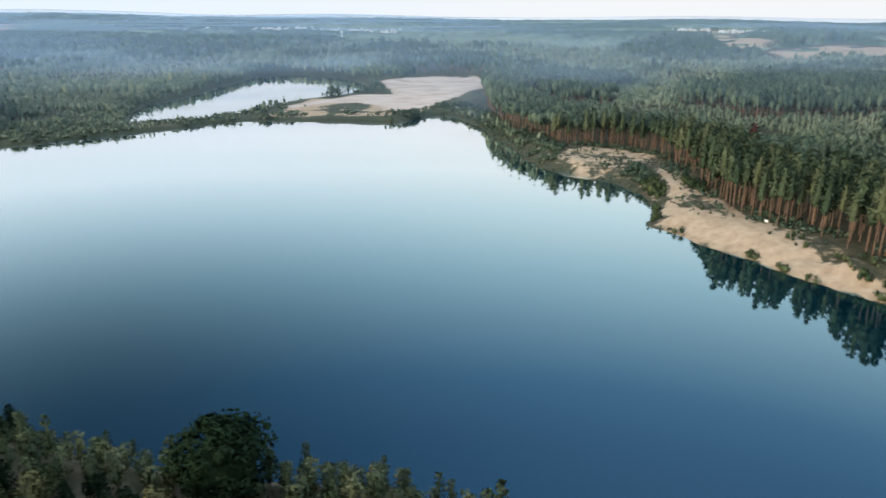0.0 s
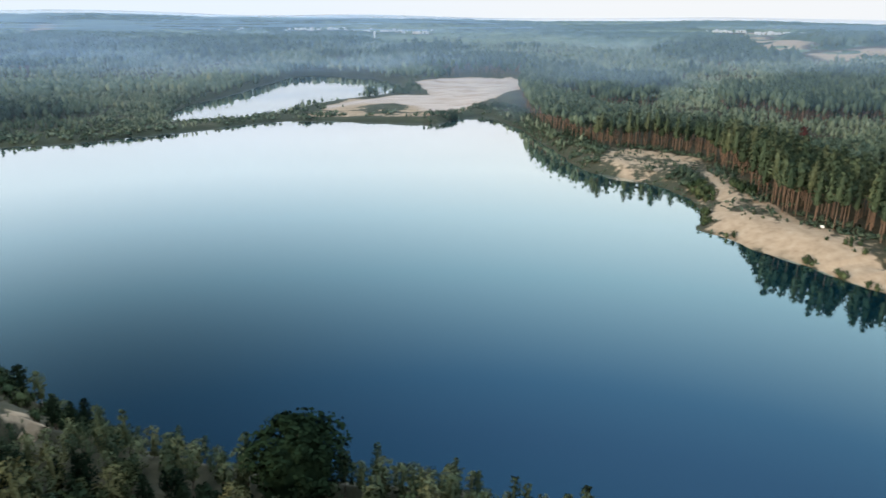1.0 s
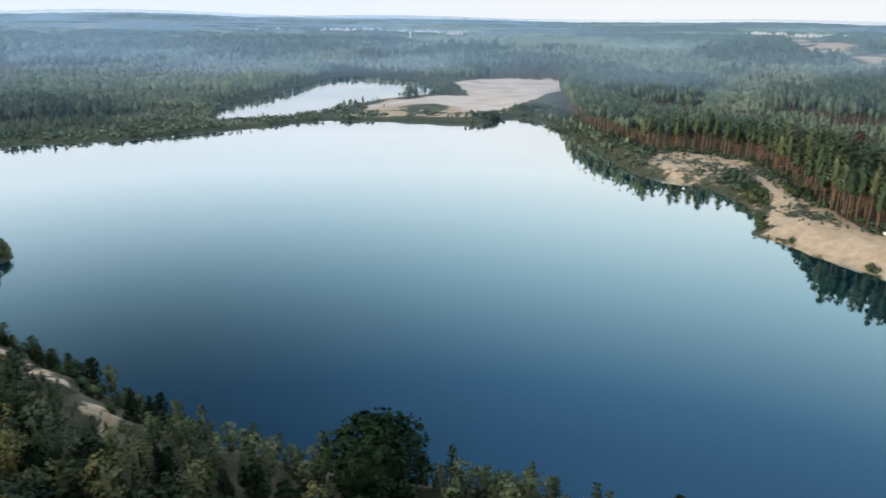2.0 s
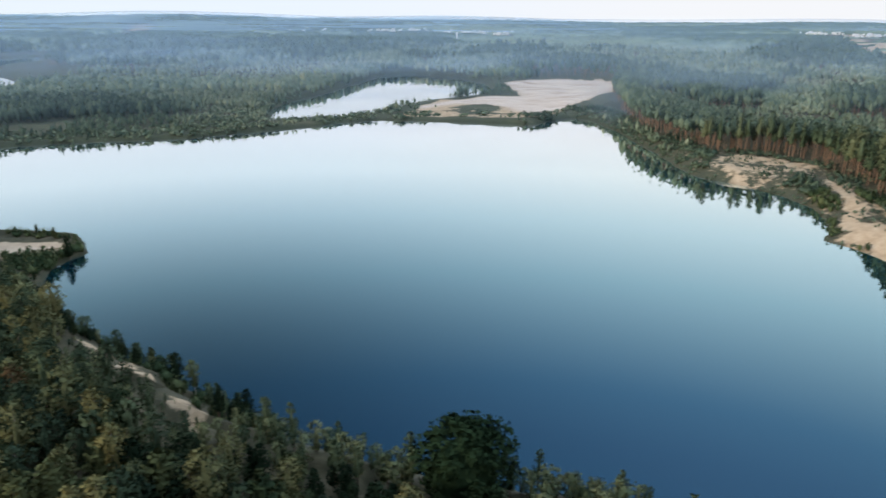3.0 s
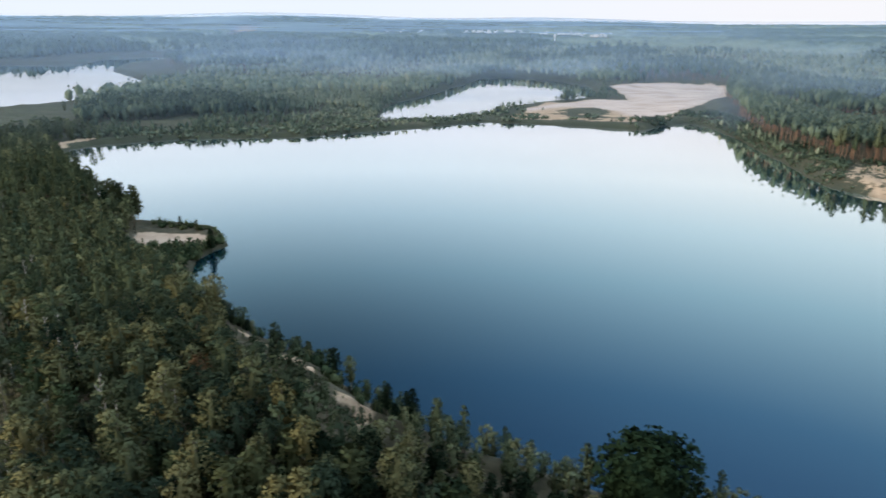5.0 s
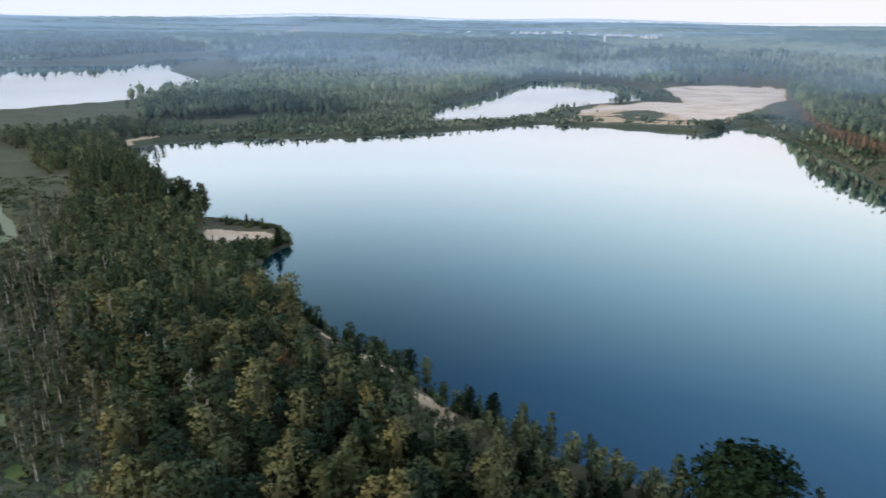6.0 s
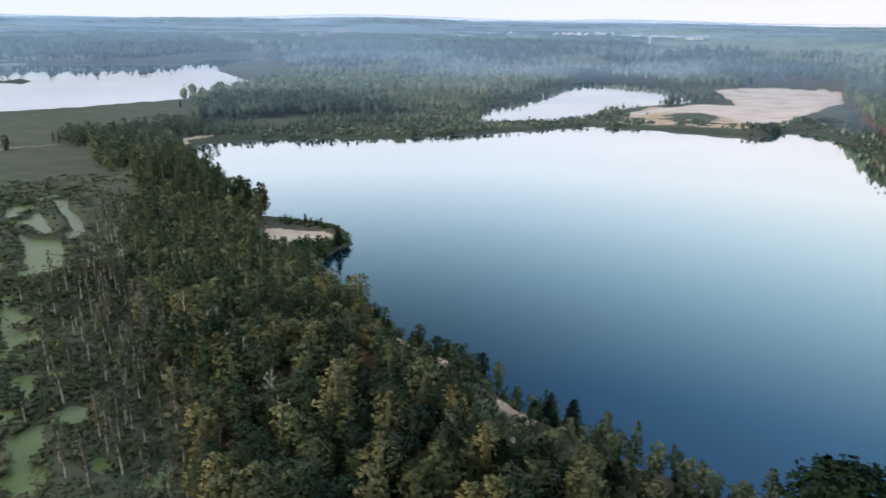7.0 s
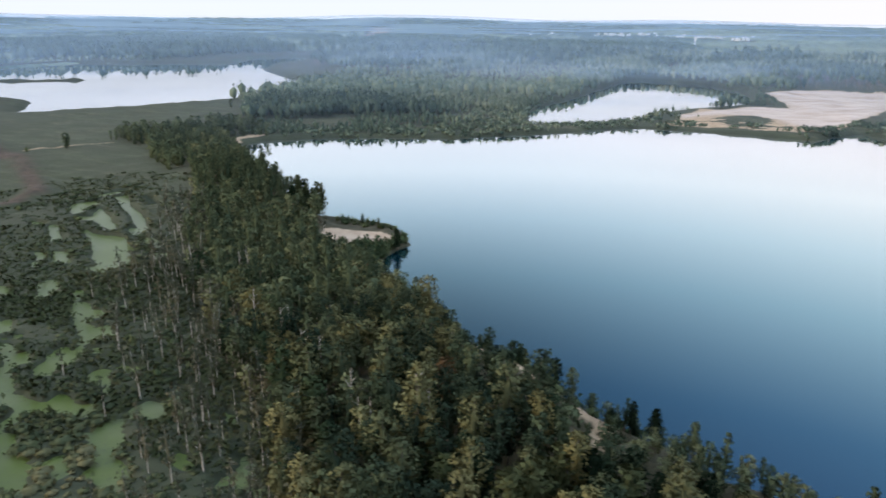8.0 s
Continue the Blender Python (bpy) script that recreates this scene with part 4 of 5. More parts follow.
def stuff_trees(name, shape, variants, x, y, z, s, tone, mat, trunk_mat, rng, label, category):
    """Many trees in one mesh for the crowns (with the trunks as a part)."""
    vs, fs, ts, ns, tv, tf = [], [], [], [], [], []
    nv = nt_ = 0
    pick = rng.integers(variants, size=len(x))
    turn = rng.uniform(0, 6.28, len(x))
    for v in range(variants):
        (av, af), (cv, cf, cn) = SHAPES[shape, v]
        sel = np.where(pick == v)[0]
        if not len(sel):
            continue
        co, si = np.cos(turn[sel])[:, None], np.sin(turn[sel])[:, None]

        def laid(p):
            q = np.empty((len(sel), len(p), 3))
            q[..., 0] = (p[:, 0] * co - p[:, 1] * si) * s[sel, None] + x[sel, None]
            q[..., 1] = (p[:, 0] * si + p[:, 1] * co) * s[sel, None] + y[sel, None]
            q[..., 2] = p[:, 2] * s[sel, None] + z[sel, None]
            return q.reshape(-1, 3)
        vs.append(laid(cv))
        q = np.empty((len(sel), len(cn), 3))
        q[..., 0], q[..., 1], q[..., 2] = cn[:, 0] * co - cn[:, 1] * si, cn[:, 0] * si + cn[:, 1] * co, cn[:, 2]
        ns.append(q.reshape(-1, 3))
        fs.append((cf[None] + (np.arange(len(sel)) * len(cv))[:, None, None]).reshape(-1, 4) + nv)
        ts.append(np.repeat(tone[sel], len(cv)))
        nv += len(sel) * len(cv)
        if trunk_mat is None:
            continue
        top, w = cv[:, 2].max() * 0.8, 0.011 * cv[:, 2].max()
        au = np.array([(sx * w * k, sy * w * k, zz) for zz, k in ((-0.5, 1.0), (top, 0.3)) for sx, sy in ((-1, -1), (1, -1), (1, 1), (-1, 1))])
        at = np.array([(k, (k + 1) % 4, 4 + (k + 1) % 4, 4 + k) for k in range(4)])
        tv.append(laid(au))
        tf.append((at[None] + (np.arange(len(sel)) * len(au))[:, None, None]).reshape(-1, 4) + nt_)
        nt_ += len(sel) * len(au)
    ob = link_mesh(name, np.concatenate(vs), np.concatenate(fs), mat, normals=np.concatenate(ns))
    add_attr(ob, "tone", np.concatenate(ts))
    if trunk_mat is not None:
        link_mesh("trunks", np.concatenate(tv), np.concatenate(tf), trunk_mat, ob)
    return tagged(ob, label, category, kind="stuff")


# ---- the wooded strip on the near shore ----
def low_front(x, y):
    """Share of the full height: the growth stays low on the open shore south-east of the sandy spit and below the bare patches of the path."""
    share = np.ones(len(x))
    for s in range(20, -1, -4):
        for cx, cy in PATH_PATCHES:
            share = np.where(np.hypot(x - 0.3 * s - cx, y + 0.95 * s - cy) < 3.7, 0.2 + 0.03 * s, share)
    for s in range(32, -1, -4):
        share = np.where(signed(x - 0.56 * s, y + 0.83 * s, SPIT) < 2.5, 0.26 + 0.022 * s, share)
    return share


def near_wood():
    rng = np.random.default_rng(21)
    x, y = scatter((-390, 40, 22, 352), 3.75, rng)
    ex, ey = scatter((-76, 52, 20, 118), 4.6, rng)  # closer growth on the near bank
    x, y = np.concatenate([x, ex]), np.concatenate([y, ey])
    d = water_distance(x, y)
    ok = inside(x, y, STRIP) & (d > 2.2) & (line_distance(x, y, NEAR_PATH) > 1.6) & ((d > 12) | (x > -72) | (x < -150) | (rng.uniform(size=len(x)) < 0.85)) & (signed(x, y, SPIT) > 2) & (np.hypot(x + 32, y - 94) > 6.5) & (line_distance(x, y, TRACKS[4]) > 5) & (np.hypot(x + 91.5, y - 122.5) > 5)
    ok &= (y > 52) | (x < -60)
    x, y, d = x[ok], y[ok], d[ok]
    z = height(x, y, d)
    r = np.hypot(x + 48, y)
    shore = smooth(d, 30, 8)  # pines by the water, leafy trees inland
    pine = rng.uniform(size=len(x)) < 0.15 + 0.65 * shore + 0.55 * (x > -85) - 0.15 * (x < -230)
    near = r < 205
    size = rng.uniform(0.62, 1.05, len(x)) * np.where(d < 9, 0.75, 1.0) * np.where((x > -72) & (y > 78), 0.7, 1.0) * (0.58 + 0.42 * smooth(line_distance(x, y, NEAR_PATH), 2, 15)) * low_front(x, y)
    pines = [thing_tree("pine_tree", ("young_pine", v), PINE_BARK, PINE_LEAF, "dark green young pine with a lumpy crown on the bank", "tree", "pines of the near shore wood") for v in range(4)]
    i = np.where(pine & near)[0]
    i = i[np.argsort(r[i])][:300]
    spare = np.setdiff1d(np.where(pine & near)[0], i)
    plant(pines, x[i], y[i], z[i], size[i], rng, (1.05, 1.35))
    kinds = rng.uniform(size=len(x))
    leafy = ~pine & near
    leftover = []
    for cond, mat, label in ((kinds < 0.84, BIRCH_LEAF, "grey-green leafy tree with a pale trunk in the shore wood"),
                             ((kinds >= 0.84) & (kinds < 0.955), OAK_LEAF, "dark green leafy tree in the shore wood"),
                             (kinds >= 0.955, YELLOW_LEAF, "yellowing birch among green trees in the shore wood")):
        protos = [thing_tree("birch_tree", ("birch", v), BIRCH_BARK if v == 1 else GREY_BARK, mat, label, "tree", "leafy trees of the near shore wood") for v in range(4)]
        i = np.where(leafy & cond)[0]
        i = i[np.argsort(r[i])][:280]
        leftover.append(np.setdiff1d(np.where(leafy & cond)[0], i))
        plant(protos, x[i], y[i], z[i], size[i] * 1.02, rng, (0.95, 1.22))
    i = np.concatenate([np.where(~near)[0], spare, *leftover])
    head = smooth(-np.hypot((x[i] + 250) / 55, (y[i] - 248) / 32), -1.2, -0.8)
    dark = rng.uniform(size=len(i)) < 0.25 + 0.6 * head
    j, i = i[dark], i[~dark]
    stuff_trees("shore_wood", "shore", 4, x[i], y[i], z[i], size[i] * 0.86, rng.uniform(0, 0.75, len(i)), SHORE_LEAF, GREY_BARK, rng,
                "mixed green wood along the lake shore", "wood")
    stuff_trees("shore_pines", "shore_pine", 4, x[j], y[j], z[j], size[j] * 0.86, rng.uniform(0, 0.3, len(j)), SHORE_LEAF, PINE_BARK, rng,
                "dark green pines among the leafy shore wood", "wood")
    # low pines that hide the bank between the path and the water
    x, y = scatter((-170, 100, -70, 186), 3.4, rng)
    d = water_distance(x, y)
    ok = (d > 1.2) & (d < 12) & (line_distance(x, y, NEAR_PATH) > 1.7) & (signed(x, y, SPIT) > 4) & (vnoise(x, y, 10, 27) > 0.12) & (np.hypot(x + 91.5, y - 122.5) > 5)
    x, y = x[ok], y[ok]
    low = [thing_tree("bank_pine", ("young_pine", v), PINE_BARK, PINE_LEAF, "low dark green pine on the bank above the water", "tree", "low pines on the near bank") for v in range(4)]
    plant(low, x, y, height(x, y), rng.uniform(0.4, 0.8, len(x)) * low_front(x, y), rng, (1.15, 1.45))
    for name, shape, bark, leaf, label, px, py, top, h in (
            ("birch_tree", ("birch", 1), BIRCH_BARK, PALE_LEAF, "slender pale green birch standing over the water", -90, 122.6, 10.2, 14),
            ("pine_tree", ("young_pine", 2), PINE_BARK, PINE_LEAF, "small dark pine at the tip of the sandy spit", -171, 200, 8.5, 14),
            ("pine_tree", ("young_pine", 0), PINE_BARK, PINE_LEAF, "small dark pine on the north side of the sandy spit", -195.5, 218, 6.2, 14),
            ("pine_tree", ("young_pine", 3), PINE_BARK, PINE_LEAF, "small dark pine on the north side of the sandy spit", -187.5, 216, 6.0, 14),
            ("pine_tree", ("young_pine", 1), PINE_BARK, PINE_LEAF, "dark green pine standing alone at the water's edge", -93.6, 122.6, 11.4, 14),
            ("pine_tree", ("young_pine", 0), PINE_BARK, PINE_LEAF, "dark green small pine at the water's edge", -102, 128, 9.5, 14),
            ("birch_tree", ("birch", 1), BIRCH_BARK, YELLOW_LEAF, "bright yellow birch rising from the dark wood", -78.6, 79.3, 23.3, 14),
            ("red_pine", ("tall_pine", 1), PINE_BARK, RED_LEAF, "dead pine with dull red needles in the green forest", 157, 361, 26, 20),
            ("birch_tree", ("birch", 0), GREY_BARK, RUST_LEAF, "rust brown tree rising among green crowns", -105, 94, 22.4, 14)):
        gz = float(height(np.array([px * 1.0]), np.array([py * 1.0]))[0])
        thing_tree(name, shape, bark, leaf, label, "tree", "").matrix_basis = place(px, py, gz - 0.1, (top - gz) / h, 1.0, 1.35 if "pine" in name and top < 20 else 1.0)
    hx, hy = np.array([-214.0, -219, -216, -223, -221, -228, -227, -225, -233]), np.array([219.0, 223, 216, 226, 219, 228, 222, 215, 231])
    heads = [thing_tree("pine_tree", ("young_pine", v), PINE_BARK, PINE_LEAF, "tall dark green pine on the wooded headland by the spit", "tree", "pines of the headland") for v in range(4)]
    plant(heads, hx, hy, height(hx, hy), rng.uniform(0.8, 1.05, len(hx)), rng, (1.05, 1.3))
    oak = thing_tree("oak_tree", ("oak", 0), GREY_BARK, ROUND_LEAF, "broad dark green round-crowned tree at the water's edge", "tree", "")
    oak.matrix_basis = place(-32, 93, float(height(np.array([-32.0]), np.array([93.0]))[0]) - 0.3, 1.0, 0.5, 1.12)


# ---- woods round the lake ----
def right_wood():
    rng = np.random.default_rng(33)
    x, y = scatter((38, 150, 620, 800), 4.6, rng)
    d = water_distance(x, y)
    ang = np.arctan2(x, y)
    edge = -signed(x, y, RIGHT_WOOD)
    ok = (edge > 0) & (d > 6) & (ang < 0.66) & (signed(x, y, SAND_PLAIN) > 1.5) & ((edge < 30) | (vnoise(x, y, 34, 42) > 0.24))
    ok &= (np.hypot(x, y) < 420) | (rng.uniform(size=len(x)) < 0.8)
    x, y, d, edge = x[ok], y[ok], d[ok], edge[ok]
    z = height(x, y, d)
    tall, tone = land_cover(x, y)
    front = smooth(edge, 70, 30)  # tall old pines stand along the bank
    tall, tone = tall + (18.5 - tall) * front, tone + (0.3 - tone) * front
    tone = np.clip(tone + rng.uniform(-0.18, 0.18, len(x)) + 0.25 * (vnoise(x, y, 30, 41) - 0.5), 0, 1)
    size = rng.uniform(0.82, 1.12, len(x)) * np.maximum(tall, 7.5) / 18
    leafy = (tall < 13) | ((rng.uniform(size=len(x)) < 0.1) & (edge > 40))
    near = np.argsort(edge + np.hypot(x - 110, y - 230) * 0.25 + 1000 * leafy)
    first, rest = near[:295], near[295:]
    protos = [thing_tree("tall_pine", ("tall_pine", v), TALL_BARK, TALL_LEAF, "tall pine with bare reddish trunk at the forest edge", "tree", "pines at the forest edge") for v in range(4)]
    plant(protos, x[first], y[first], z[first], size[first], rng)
    r = np.hypot(x, y)
    p, q = rest[~leafy[rest]], rest[leafy[rest]]
    far, p = p[r[p] > 540], p[r[p] <= 540]
    stuff_trees("pine_forest", "wood_pine", 4, x[p], y[p], z[p], size[p], tone[p], WOOD_LEAF, TALL_BARK, rng, "dense dark green pine forest beyond the sandy bank", "forest")
    stuff_trees("deep_forest", "far_pine", 3, x[far], y[far], z[far], size[far], tone[far], WOOD_LEAF, TALL_BARK, rng, "deep green pine forest rising behind the lake", "forest")
    far, q = q[r[q] > 600], q[r[q] <= 600]
    stuff_trees("deep_leafy_forest", "far", 3, x[far], y[far], z[far], size[far] * 1.1, tone[far], WOOD_LEAF, None, rng, "lighter leafy trees in the deep forest", "forest")
    stuff_trees("mixed_forest", "copse", 4, x[q], y[q], z[q], size[q] * 1.65, tone[q], WOOD_LEAF, GREY_BARK, rng, "leafy trees scattered through the pine forest", "forest")


def far_woods():
    rng = np.random.default_rng(44)
    parts = [scatter((-700, 380, 60, 760), 5.3, rng), scatter((-1150, 395, 950, 1500), 8.8, rng)]
    for k, (x, y) in enumerate(parts):
        d = water_distance(x, y)
        r, ang = np.hypot(x, y), np.arctan2(x, y)
        ok = (d > 1.8) & (ang > -1.02) & (ang < 0.6) & ~inside(x, y, RIGHT_WOOD) | (inside(x, y, RIGHT_WOOD) & ((y > 800) | (x > 620)) & (ang < 0.66) & (signed(x, y, FAR_FIELD) > 20))
        ok &= (signed(x, y, SAND_PLAIN) > 2) & (signed(x, y, OPEN_SHORE) > 1) & (signed(x, y, MEADOW) > 4)
        ok &= ~inside(x, y, [(-150, 526), (-128, 690), (-60, 640), (50, 640), (30, 560), (-40, 520)])
        ok &= ~((x < -590) & (y < 640)) & (signed(x, y, FAR_LAKE) > np.where((y > 900) & (x > -1000), 60, 16))
        ok &= ~((x > 36) & (x < 120) & (y < 420)) & ((r < 720) if k == 0 else (r >= 720) & (r < 1350))
        belt = inside(x, y, LEAFY_BELT)
        side = signed(x, y, SMALL_LAKE)
        west_bank = (side > 1) & (side < 60) & ((x < -225) | (y > 800)) & (y > 560)
        clump = vnoise(x, y, 38, 51) * 0.6 + vnoise(x, y, 14, 52) * 0.4
        ok &= belt | west_bank | (clump > np.where((r < 590) & (x < 0), 0.43, 0.3) - 0.1 * (d < 6))
        neck = (signed(x, y, LAKE) < 34) & (side < 26) & ~west_bank
        ok &= ~neck | (vnoise(x, y, 13, 55) > 0.66)
        ok &= signed(x, y, REED_BED) > 0
        x, y, d, r, belt, neck, west_bank = x[ok], y[ok], d[ok], r[ok], belt[ok], neck[ok], west_bank[ok]
        z = height(x, y, d)
        tall, tone = land_cover(x, y)
        shore = (d < 14) & ~west_bank
        tall = np.where(west_bank, 8.5 + 0.04 * side[ok], np.where(shore, np.minimum(tall, rng.uniform(4, 9.5, len(x))), np.where(belt, 11.5, tall)))
        tall = np.where((r < 590) & (x < 0) & ~belt & ~west_bank, np.minimum(tall, 8), tall)
        tall = np.where(neck, 3.5, tall)
        tall = np.where(inside(x, y, [(-112, 860), (-60, 870), (-30, 690), (-84, 690), (-112, 760)]), 2.8, tall)  # low scrub beside the sand
        tall = np.where((d < 45) & (x < -560), np.minimum(tall, 8), tall)
        size = rng.uniform(0.72, 1.12, len(x)) * tall
        tone = np.clip(tone + 0.3 * (vnoise(x, y, 20, 54) - 0.5) + rng.uniform(-0.22, 0.22, len(x)), 0, 1)
        if k == 0:
            stuff_trees("far_shore_wood", "copse", 4, x, y, z, size / 10, tone, WOOD_LEAF, GREY_BARK, rng, "mixed green woods on the far side of the lake", "forest")
        else:
            pine = tall > 13.5
            stuff_trees("far_wood", "far", 3, x[~pine], y[~pine], z[~pine], size[~pine] / 11, tone[~pine], WOOD_LEAF, None, rng, "mixed green woods beyond the lake, veiled by mist", "forest")
            stuff_trees("far_pine_wood", "far_pine", 3, x[pine], y[pine], z[pine], size[pine] / 17, tone[pine], WOOD_LEAF, TALL_BARK, rng, "dark pine stands beyond the lake, veiled by mist", "forest")


def mid_woods():
    """Crowns of the woods between the lakes and the closed forest roof."""
    rng = np.random.default_rng(47)
    x, y = scatter((-1750, 700, 1100, 1950), 17.0, rng)
    d = water_distance(x, y)
    r, ang = np.hypot(x, y), np.arctan2(x, y)
    tall, tone = land_cover(x, y)
    tall = np.where(d < 70, np.minimum(tall, 8), tall)
    ok = (d > 8) & (ang > -1.04) & (ang < 0.64) & (r > 1180) & (r < 1950) & ((tall > 6) | (rng.uniform(size=len(x)) < 0.6)) & (signed(x, y, FAR_FIELD) > 25) & (signed(x, y, FAR_CLEARING) > 10)
    ok &= (signed(x, y, FAR_LAKE) > 75) | (x < -1000) | (y < 900)
    for pts in ROADS:
        ok &= line_distance(x, y, pts) > 34
    for cx, cy, rad in CLEARINGS:
        ok &= np.hypot(x - cx, y - cy) > rad
    x, y, d, tall, tone = x[ok], y[ok], d[ok], tall[ok], tone[ok]
    tone = np.clip(tone + rng.uniform(-0.16, 0.16, len(x)), 0, 1)
    size = rng.uniform(0.75, 1.15, len(x)) * np.maximum(tall, 6) / 12
    stuff_trees("hazy_wood", "far", 3, x, y, height(x, y, d), size * 1.15, tone, WOOD_LEAF, None, rng, "hazy blue-green woods beyond the lakes", "forest")


def canopy():
    """The closed forest roof far off, up to the horizon."""
    rng = np.random.default_rng(55)
    rows, r = [], 1150.0
    while r < 4930:
        rows.append(r)
        r *= 1.0072
    rr, aa = np.meshgrid(np.array(rows), np.arange(-1.15, 0.76, 0.006), indexing="ij")
    x, y = (rr * np.sin(aa)).ravel(), (rr * np.cos(aa)).ravel()
    x += rng.uniform(-1.5, 1.5, len(x)) * rr.ravel() / 1000
    y += rng.uniform(-1.5, 1.5, len(x)) * rr.ravel() / 1000
    d = water_distance(x, y)
    tall, tone = land_cover(x, y)
    cover = smooth(np.hypot(x, y), 1550, 1850)
    cover *= smooth(signed(x, y, FAR_FIELD), 10, 60) * smooth(signed(x, y, FAR_CLEARING), 0, 40) * smooth(d, 3, 14)
    for cx, cy, rad in CLEARINGS:
        cover *= smooth(np.hypot(x - cx, y - cy), rad * 0.7, rad)
    for cx, cy, rx, ry, n in VILLAGES:
        cover *= 1 - 0.8 * smooth(1.1 - np.hypot((x - cx * 0.96) / rx, (y - cy * 0.96) / (ry + 110)), 0, 0.3)
    for pts in ROADS:
        cover *= smooth(line_distance(x, y, pts), 34, 66)
    z = height(x, y, d) - 2 + cover * (tall * 1.1 + rng.uniform(0, 1, len(x)) ** 2 * 5)
    ob = link_mesh("distant_forest", np.stack([x, y, z], 1), grid_faces(*rr.shape), WOOD_LEAF)
    add_attr(ob, "tone", np.clip(tone + rng.uniform(-0.12, 0.12, len(x)), 0, 1))
    tagged(ob, "blue-green forest stretching to the horizon under haze", "forest", kind="stuff")


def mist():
    """Thin sheet over the valley, denser with distance, that paints in mist and haze."""
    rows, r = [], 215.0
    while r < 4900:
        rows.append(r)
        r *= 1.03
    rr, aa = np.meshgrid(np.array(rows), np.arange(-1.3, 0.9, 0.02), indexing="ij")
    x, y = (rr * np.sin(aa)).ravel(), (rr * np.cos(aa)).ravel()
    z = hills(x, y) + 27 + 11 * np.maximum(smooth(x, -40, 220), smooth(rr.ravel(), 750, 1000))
    ob = link_mesh("mist_veil", np.stack([x, y, z], 1), grid_faces(*rr.shape), MIST_HAZE, shade=True)
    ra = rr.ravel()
    # opacity climbs with distance in place of real air haze
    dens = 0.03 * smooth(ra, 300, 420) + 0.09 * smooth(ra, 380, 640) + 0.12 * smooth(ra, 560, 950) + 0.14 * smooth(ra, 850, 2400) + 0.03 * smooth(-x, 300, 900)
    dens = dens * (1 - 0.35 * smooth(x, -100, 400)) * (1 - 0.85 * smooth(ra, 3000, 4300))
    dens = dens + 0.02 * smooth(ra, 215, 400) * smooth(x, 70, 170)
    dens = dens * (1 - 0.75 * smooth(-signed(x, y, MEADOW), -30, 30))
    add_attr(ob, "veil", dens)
    tagged(ob, "translucent blue-grey sheet standing in for valley mist and distance haze", "mist", kind="stuff")



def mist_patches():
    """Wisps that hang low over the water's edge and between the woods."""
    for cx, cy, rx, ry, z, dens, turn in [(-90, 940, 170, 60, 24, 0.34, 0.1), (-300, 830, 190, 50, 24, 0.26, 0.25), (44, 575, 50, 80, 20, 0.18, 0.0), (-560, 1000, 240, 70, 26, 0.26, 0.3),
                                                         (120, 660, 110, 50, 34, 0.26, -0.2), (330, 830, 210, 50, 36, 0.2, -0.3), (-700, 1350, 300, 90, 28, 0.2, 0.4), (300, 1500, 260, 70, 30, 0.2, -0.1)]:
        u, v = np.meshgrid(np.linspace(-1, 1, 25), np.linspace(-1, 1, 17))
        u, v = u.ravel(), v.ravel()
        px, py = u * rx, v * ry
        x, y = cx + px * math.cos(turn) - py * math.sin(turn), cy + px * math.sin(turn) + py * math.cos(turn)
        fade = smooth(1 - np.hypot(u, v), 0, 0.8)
        ob = link_mesh("mist_patch", np.stack([x, y, z - 20 + 13 * (v + 1)], 1), grid_faces(17, 25), MIST_HAZE, shade=True)
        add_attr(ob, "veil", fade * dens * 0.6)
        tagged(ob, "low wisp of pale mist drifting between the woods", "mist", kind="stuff")


